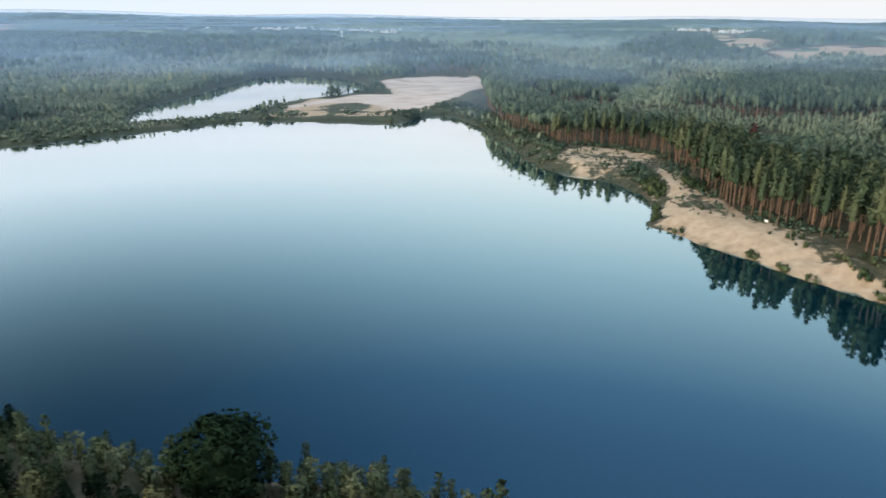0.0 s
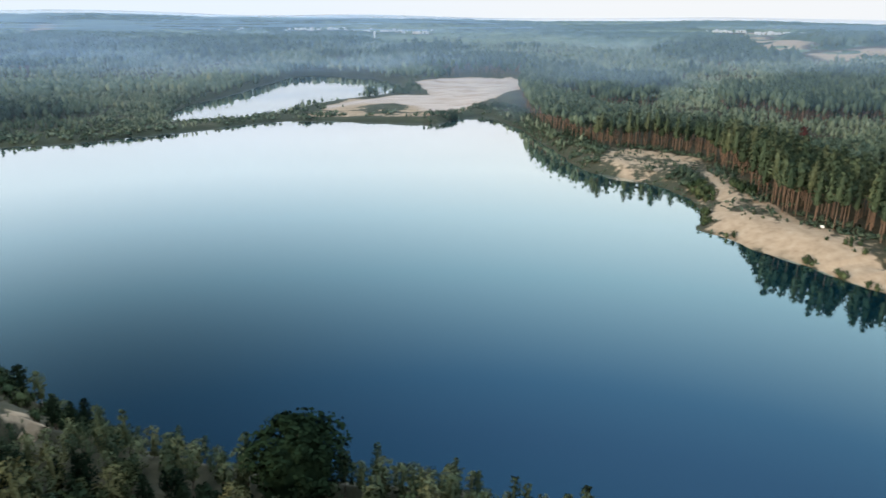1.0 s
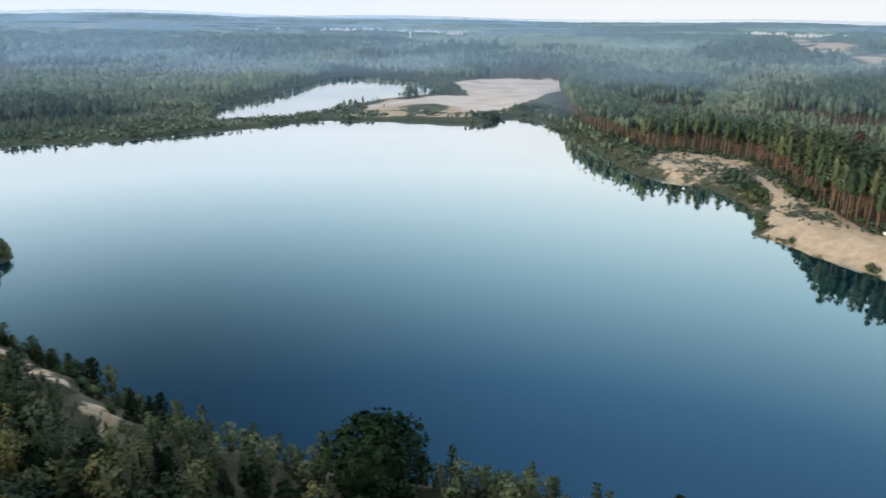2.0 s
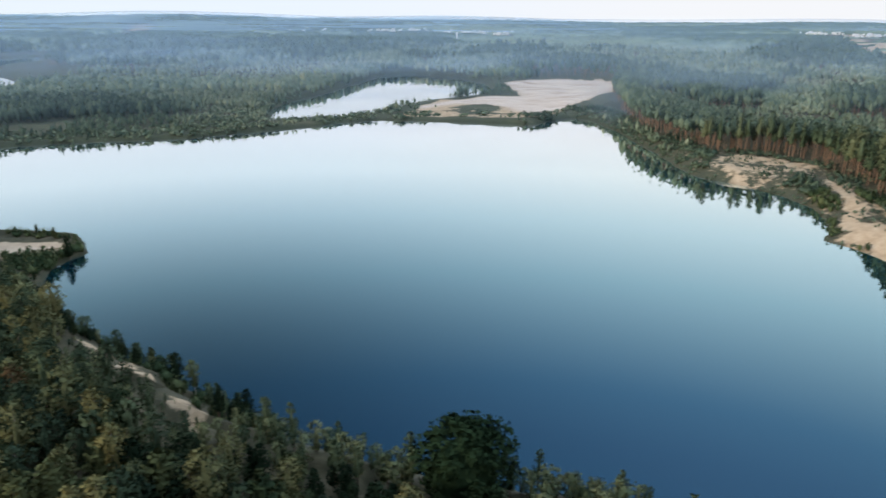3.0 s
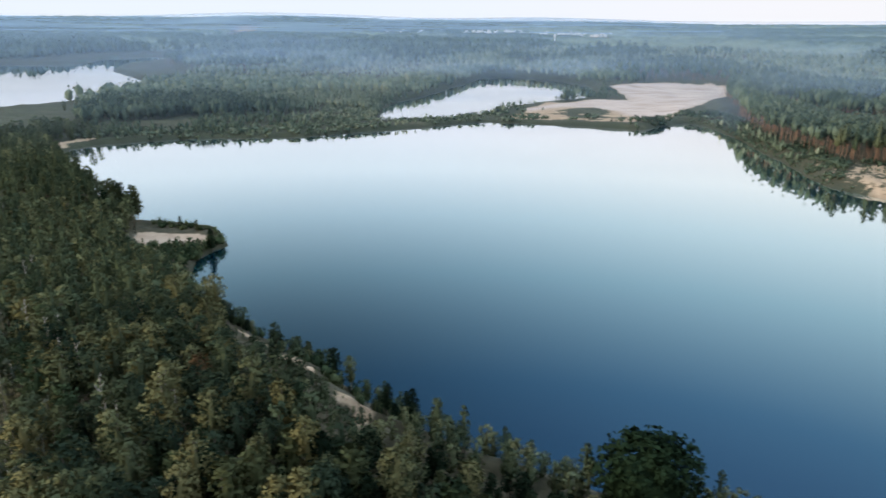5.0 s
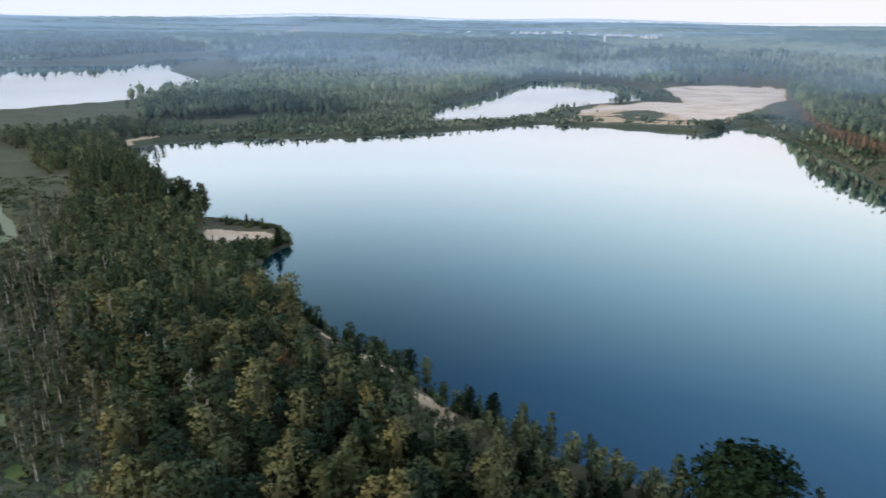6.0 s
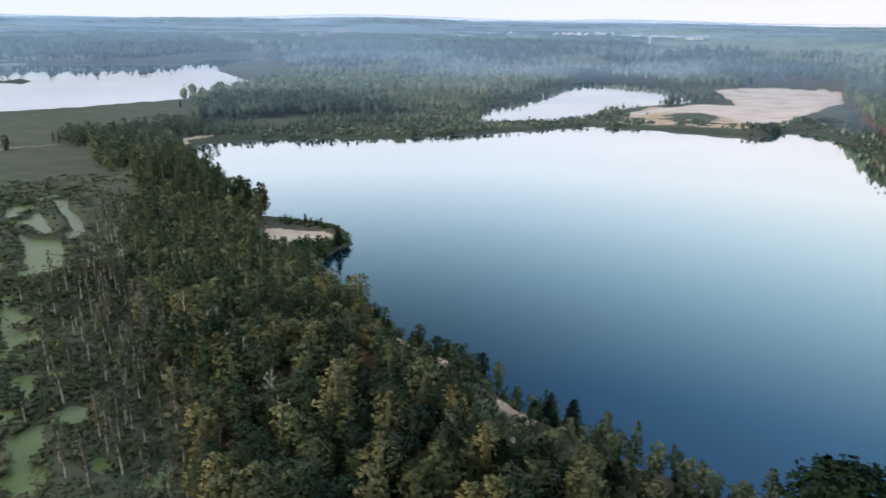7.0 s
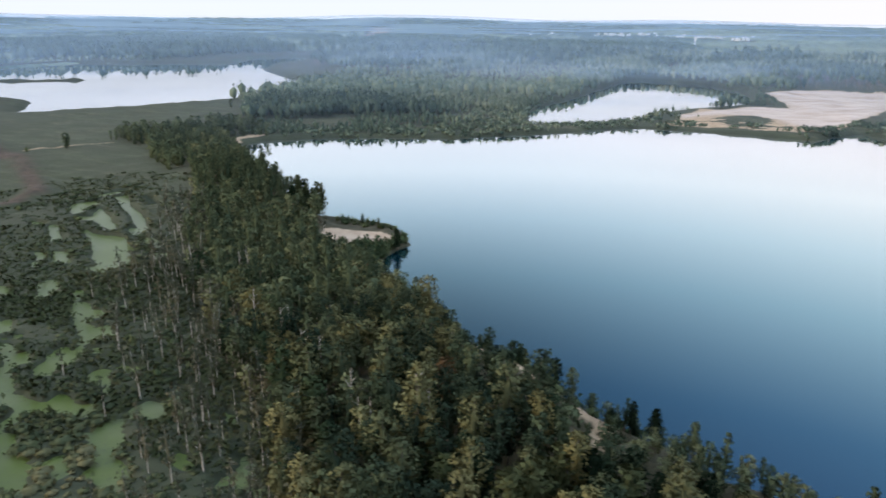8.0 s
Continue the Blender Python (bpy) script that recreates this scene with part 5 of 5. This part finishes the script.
# ---- swamp and meadow growth ----
def swamp_growth():
    rng = np.random.default_rng(66)
    x, y = scatter((-560, 30, -110, 400), 2.3, rng)
    ex, ey = scatter((-300, 40, -112, 200), 3.2, rng)
    x, y = np.concatenate([x, ex]), np.concatenate([y, ey])
    far = np.hypot(x + 60, y)
    u, v = x * 0.825 - y * 0.565, x * 0.565 + y * 0.825  # along and across the old cuttings
    streak = vnoise(u * 0.3, v * 1.5, 12, 71) * 0.6 + vnoise(x, y, 6, 72) * 0.4
    ok = inside(x, y, MEADOW) & (pools(x, y) < 0.42) & (signed(x, y, SWAMP) < 9) & (streak > np.where(far < 230, 0.22, 0.34)) & (line_distance(x, y, DIRT) > 5) & (water_distance(x, y) > 3)
    ok &= (far < 240) | (rng.uniform(size=len(x)) < 0.6)
    x, y = x[ok], y[ok]
    z = height(x, y) - 0.1
    s = rng.uniform(0.35, 1.1, len(x)) * (0.6 + 0.7 * vnoise(x, y, 30, 73)) * np.where(streak[ok] > 0.56, 1.35, 0.9)
    stuff_trees("swamp_shrubs", "tussock", 3, x, y, z, s, np.clip(vnoise(x, y, 25, 74) + rng.uniform(-0.3, 0.3, len(x)), 0, 1), REED_LEAF, None, rng,
                "low dull green shrubs and sedge tussocks in the swamp", "shrubs")
    # sedge and grass standing over the whole wet ground
    x, y = scatter((-640, 35, -112, 500), 1.9, rng)
    far = np.hypot(x + 60, y)
    ok = inside(x, y, MEADOW) & (pools(x, y) < 0.5) & (signed(x, y, SWAMP) < 30) & (vnoise(x * 0.8, y * 1.6, 26, 76) > 0.33) & (line_distance(x, y, DIRT) > 3) & (water_distance(x, y) > 2)
    ok &= rng.uniform(size=len(x)) < np.where(far < 230, 0.85, 0.4)
    x, y = x[ok], y[ok]
    stuff_trees("sedge", "sedge", 3, x, y, height(x, y) - 0.05, rng.uniform(0.6, 1.7, len(x)) * np.where(far[ok] < 230, 1.0, 0.8), np.clip(0.8 * vnoise(x, y, 18, 75) + rng.uniform(-0.25, 0.4, len(x)), 0, 1), GRASS_LEAF, None, rng,
                "dull green sedge and grass of the wet meadow", "grass")
    # trees thinning out into the meadow behind the wood
    x, y = scatter((-450, 235, -300, 400), 5.2, rng)
    ok = inside(x, y, [(-440, 312), (-405, 394), (-352, 372), (-362, 334), (-318, 250), (-345, 262), (-392, 306)]) & (rng.uniform(size=len(x)) < 0.85) & (water_distance(x, y) > 3) & (signed(x, y, STRIP) > 1) & (line_distance(x, y, TRACKS[4]) > 5)
    x, y = x[ok], y[ok]
    stuff_trees("meadow_trees", "shore", 4, x, y, height(x, y), rng.uniform(0.55, 1.0, len(x)), rng.uniform(0, 0.4, len(x)), SHORE_LEAF, GREY_BARK, rng,
                "dark green trees between the meadow and the lake corner", "trees")
    # thin birches standing in the wet edge of the wood
    x, y = scatter((-340, 45, -110, 300), 3.9, rng)
    off = signed(x, y, STRIP)
    ok = (off > -5) & (off < 34) & (inside(x, y, MEADOW) | (off < 6)) & (water_distance(x, y) > 26) & (rng.uniform(size=len(x)) < 0.9 - off * np.where(x < -235, 0.07, 0.027)) & (y < 205) & (pools(x, y) < 0.4)
    x, y = x[ok], y[ok]
    protos = [thing_tree("swamp_birch", ("thin_birch", v), BIRCH_BARK, SWAMP_LEAF, "thin grey-green birch with a white trunk in the swamp", "tree", "birches at the swamp edge") for v in range(3)]
    plant(protos, x, y, height(x, y), rng.uniform(0.6, 1.05, len(x)), rng)
    # bare white trunks
    base = new("dead_birch")
    runs = [[(Vector((0.3 * k * k / 25, 0.1 * k, 2.2 * k - 0.4)), 0.17 - 0.024 * k) for k in range(6)]]
    for zz, ang, ln in ((4.5, 0.4, 1.2), (6.2, 2.6, 1.5), (7.6, 4.4, 1.3), (8.8, 1.4, 1.1), (9.8, 3.4, 0.9)):
        root = Vector((0.012 * (zz / 2.2) ** 2, 0.1 * zz / 2.2, zz))
        runs.append([(root, 0.06), (root + Vector((math.cos(ang) * ln, math.sin(ang) * ln, ln * 0.9)), 0.015)])
    tv, tf = tubes(runs, 6)
    link_mesh("trunk", tv, tf, BIRCH_BARK, base, shade=True)
    tagged(base, "bare white birch trunk with broken stubs at the swamp edge", "tree", "bare birches at the swamp edge")
    bx, by = np.array([-166.0, -150, -152, -138, -133, -121, -117, -114.5, -106.7, -104.5, -188, -192, -190.5, -205, -228]), np.array([118.0, 108, 113, 99, 97, 88, 85, 84, 86, 85.5, 131, 145, 146.5, 140, 160])
    plant([base], bx, by, height(bx, by), rng.uniform(0.8, 1.15, len(bx)), rng)
    # tall shrubs dotted over the meadow
    x, y = scatter((-520, 60, -150, 430), 17, rng)
    ok = inside(x, y, MEADOW) & (pools(x, y) < 0.1) & (rng.uniform(size=len(x)) < np.where(signed(x, y, SWAMP) < 5, 0.3, 0.04)) & (line_distance(x, y, DIRT) > 8)
    x, y = x[ok], y[ok]
    protos = [thing_tree("meadow_bush", ("bush", v), GREY_BARK, BUSH_LEAF, "rounded dark green bush in the wet meadow", "bush", "bushes in the meadow") for v in range(2)]
    plant(protos, x, y, height(x, y), rng.uniform(0.5, 1.3, len(x)), rng)
    lone = [thing_tree("lone_tree", ("shore", 1), GREY_BARK, OAK_LEAF, "dark lone tree standing in the open meadow", "tree", "lone trees in the meadow")]
    lx, ly = np.array([-431.0, -434, -376, -380, -426, -470]), np.array([281.0, 284, 383, 356, 356, 470])
    plant(lone, lx, ly, height(lx, ly), np.array([0.85, 0.7, 0.9, 0.75, 0.8, 0.85]), rng, (1.0, 1.3))


# ---- bushes on the banks ----
def bank_bushes():
    rng = np.random.default_rng(88)
    spots = []
    for (cx, cy, rx, ry, n, size) in [(96, 325, 4, 28, 60, 1.35), (111, 308, 2.5, 14, 26, 1.2), (112, 340, 4, 14, 14, 1.2), (91, 342, 7, 4, 10, 1.0), (87, 285, 3, 8, 10, 1.0), (64, 398, 5, 9, 12, 1.5),
                                      (58, 440, 10, 40, 46, 1.0), (34, 535, 10, 35, 40, 1.0), (92, 356, 12, 6, 12, 0.8), (128, 205, 4, 14, 20, 0.9), (120, 228, 3, 8, 8, 0.8),
                                      (88, 254, 4, 2, 7, 0.8), (104.5, 226, 2, 4, 9, 1.0), (108, 213, 2, 5, 9, 0.9), (114, 204, 2, 4, 7, 0.8), (126, 188, 2, 4, 8, 1.0), (100, 266, 4, 5, 5, 0.5), (84, 268, 3, 6, 7, 0.9), (114, 237, 1, 1, 1, 0.9),
                                      (-197, 218, 12, 3, 28, 0.8), (-182, 218, 6, 2, 8, 0.7), (-178, 189, 4, 6, 26, 1.5), (-172, 203, 2.5, 5, 16, 1.4), (-174, 191, 3, 6, 24, 1.5), (-191.5, 196.5, 2.2, 1, 5, 0.8), (-174, 184, 4, 8, 14, 1.4),
                                      (-2, 98, 12, 4, 16, 1.0), (-92, 122, 12, 3, 16, 1.1), (-78, 111, 8, 3, 10, 1.1), (-120, 141, 12, 4, 16, 1.1),
                                      (-30, 553, 15, 9, 30, 1.3), (10, 592, 14, 8, 26, 1.4), (-120, 556, 22, 6, 26, 1.0), (-76, 745, 17, 46, 70, 1.3)]:
        a, r = rng.uniform(0, 6.28, n), np.sqrt(rng.uniform(0, 1, n))
        spots.append(np.stack([cx + np.cos(a) * r * rx, cy + np.sin(a) * r * ry, size * rng.uniform(0.6, 1.3, n)], 1))
    p = np.concatenate(spots)
    d = water_distance(p[:, 0], p[:, 1])
    p = p[d > 0.2]
    protos = [thing_tree("bank_bush", ("bush", v), GREY_BARK, BUSH_LEAF, "rounded dark green bush on the sandy bank", "bush", "bushes on the banks") for v in range(2)]
    # low growth along the foot of the eastern bank and under the forest edge
    ex, ey = scatter((2, 140, 140, 610), 2.3, rng)
    ed = water_distance(ex, ey)
    edge = -signed(ex, ey, RIGHT_WOOD)
    foot = (ed > 0.3) & (ed < 3.4) & (vnoise(ex, ey, 9, 92) > 0.4) & (ex > 20) & ((signed(ex, ey, SAND_BANK) > -1) | (vnoise(ex, ey, 12, 89) > 0.58))
    under = (edge > -3) & (edge < 10) & (ed > 5) & (vnoise(ex, ey, 7, 93) > 0.46)
    slope = (ed > 0.5) & (ed < 18) & (ey > 375) & (edge < 4) & (vnoise(ex, ey, 8, 95) > 0.36) & (signed(ex, ey, BENCH) > 2) & (signed(ex, ey, SAND_PLAIN) > 3)
    under |= slope
    open_bank = (edge <= -3) & (edge > -40) & (ed > 2) & (ex > 45) & (vnoise(ex, ey, 5, 94) > 0.6) & (signed(ex, ey, SAND_BANK) > 1)
    gx, gy = np.concatenate([ex[foot], ex[under], ex[open_bank]]), np.concatenate([ey[foot], ey[under], ey[open_bank]])
    gs = np.concatenate([rng.uniform(0.5, 1.0, foot.sum()), rng.uniform(0.7, 1.6, under.sum()), rng.uniform(0.3, 0.9, open_bank.sum())])
    stuff_trees("bank_growth", "tuft", 3, gx, gy, height(gx, gy), gs, rng.uniform(0.0, 0.45, len(gx)), WOOD_LEAF, None, rng, "low green growth along the bank and the forest edge", "shrubs")
    # scrub on the open strip of the far shore
    ex, ey = scatter((-420, 370, 20, 660), 3.6, rng)
    ed = water_distance(ex, ey)
    ok = (ed > 0.5) & (ed < 46) & (signed(ex, ey, SAND_PLAIN) > 2) & (signed(ex, ey, MEADOW) > 2) & (vnoise(ex, ey, 16, 98) * 0.6 + vnoise(ex, ey, 6, 99) * 0.4 > 0.42 + 0.2 * (ex > -140))
    gx, gy = ex[ok], ey[ok]
    stuff_trees("far_shore_scrub", "tuft", 3, gx, gy, height(gx, gy), rng.uniform(0.6, 2.4, len(gx)), rng.uniform(0.0, 0.8, len(gx)), WOOD_LEAF, None, rng, "low green scrub and grass clumps on the far shore", "shrubs")
    order = np.argsort(np.hypot(p[:, 0] + 20, p[:, 1]))
    p, q = p[order[:280]], p[order[280:]]
    plant(protos, p[:, 0], p[:, 1], height(p[:, 0], p[:, 1]), p[:, 2], rng)
    stuff_trees("shore_scrub", "bush", 2, q[:, 0], q[:, 1], height(q[:, 0], q[:, 1]), q[:, 2], rng.uniform(0.0, 0.3, len(q)), WOOD_LEAF, GREY_BARK, rng,
                "green scrub along the far lake shore", "shrubs")


# ---- distant settlements ----
def gable_house(name, long, wide, tall, label, group):
    base = new(name)
    bm = bmesh.new()
    bmesh.ops.create_cube(bm, size=1, matrix=Matrix.Translation((0, 0, tall / 2)) @ Matrix.Diagonal((long, wide, tall, 1)))
    bmesh.ops.bevel(bm, geom=bm.edges[:], offset=0.06, segments=1, affect="EDGES")
    part("wall", bm, WHITE_WALL, base)
    bm = bmesh.new()
    e, rise = 0.6, wide * 0.34
    rings = []
    for sx in (-1, 1):
        rings.append([bm.verts.new((sx * (long / 2 + e), y, z)) for y, z in ((-wide / 2 - e, tall - 0.15), (0, tall + rise), (wide / 2 + e, tall - 0.15), (wide / 2 + e, tall - 0.4), (0, tall + rise - 0.3), (-wide / 2 - e, tall - 0.4))])
    for k in range(6):
        bm.faces.new([rings[0][k], rings[0][(k + 1) % 6], rings[1][(k + 1) % 6], rings[1][k]])
    bm.faces.new(rings[0][::-1])
    bm.faces.new(rings[1])
    part("roof", bm, ROOF, base)
    n = max(2, int(long / 5))
    for side in (-1, 1):
        for k in range(n):
            bm = bmesh.new()
            bmesh.ops.create_cube(bm, size=1, matrix=Matrix.Translation((-long / 2 + (k + 0.5) * long / n, side * wide / 2, tall * 0.5)) @ Matrix.Diagonal((1.4, 0.2, 1.5, 1)))
            part("window", bm, DARK_GLASS, base)
    return tagged(base, label, "house", group)


def settlements():
    rng = np.random.default_rng(99)
    homes = [gable_house("house", 12, 9, 5, "small white house with a pale grey gabled roof among trees", "houses of the far villages"),
             gable_house("house", 16, 10, 6.5, "white two-storey house with a pale grey roof among trees", "houses of the far villages")]
    spots = []
    for cx, cy, rx, ry, n in VILLAGES:
        a, r = rng.uniform(0, 6.28, n), np.sqrt(rng.uniform(0, 1, n))
        spots.append(np.stack([cx + np.cos(a) * r * rx, cy + np.sin(a) * r * ry], 1))
    p = np.concatenate(spots)
    plant(homes, p[:, 0], p[:, 1], height(p[:, 0], p[:, 1]), rng.uniform(0.6, 1.0, len(p)), rng)
    halls = [gable_house("long_hall", 26, 11, 5.5, "long white building with a pale roof at the village edge", "long halls of the far village")]
    hx, hy = np.array([960.0, 1040, 1090, 1200, 1130]), np.array([2740.0, 2690, 2560, 2330, 2480])
    plant(halls, hx, hy, height(hx, hy), np.full(5, 1.0), rng)
    # pale water tower above the trees
    base = new("water_tower")
    bm = bmesh.new()
    bmesh.ops.create_cone(bm, cap_ends=True, segments=16, radius1=1.7, radius2=1.5, depth=24, matrix=Matrix.Translation((0, 0, 12)))
    part("shaft", bm, WHITE_WALL, base)
    bm = bmesh.new()
    bmesh.ops.create_cone(bm, cap_ends=True, segments=16, radius1=2.6, radius2=3.2, depth=6, matrix=Matrix.Translation((0, 0, 27)))
    bmesh.ops.create_cone(bm, cap_ends=True, segments=16, radius1=3.2, radius2=0.3, depth=1.6, matrix=Matrix.Translation((0, 0, 30.8)))
    part("tank", bm, WHITE_WALL, base)
    base.matrix_basis = pose(-244, 1792, float(height(np.array([-244.0]), np.array([1792.0]))[0]) - 0.3)
    tagged(base, "pale slender water tower above the forest", "tower")


def notice_stand():
    """A small white-topped stand on the bank's edge under the pines."""
    base = new("notice_stand")
    for sx in (-0.45, 0.45):
        bm = bmesh.new()
        bmesh.ops.create_cone(bm, cap_ends=True, segments=8, radius1=0.06, radius2=0.05, depth=1.5, matrix=Matrix.Translation((sx, 0, 0.7)))
        part("post", bm, GREY_BARK, base)
    bm = bmesh.new()
    bmesh.ops.create_cube(bm, size=1, matrix=Matrix.Translation((0, 0, 1.45)) @ Matrix.Diagonal((1.4, 0.12, 0.9, 1)))
    bmesh.ops.bevel(bm, geom=bm.edges[:], offset=0.03, segments=2, affect="EDGES")
    part("board", bm, WHITE_WALL, base)
    base.matrix_basis = pose(116.6, 246.4, float(height(np.array([116.6]), np.array([246.4]))[0]), 0, 0, -60)
    tagged(base, "small white board on two posts at the forest edge", "sign")


near_wood()
right_wood()
far_woods()
mid_woods()
canopy()
swamp_growth()
bank_bushes()
notice_stand()
settlements()
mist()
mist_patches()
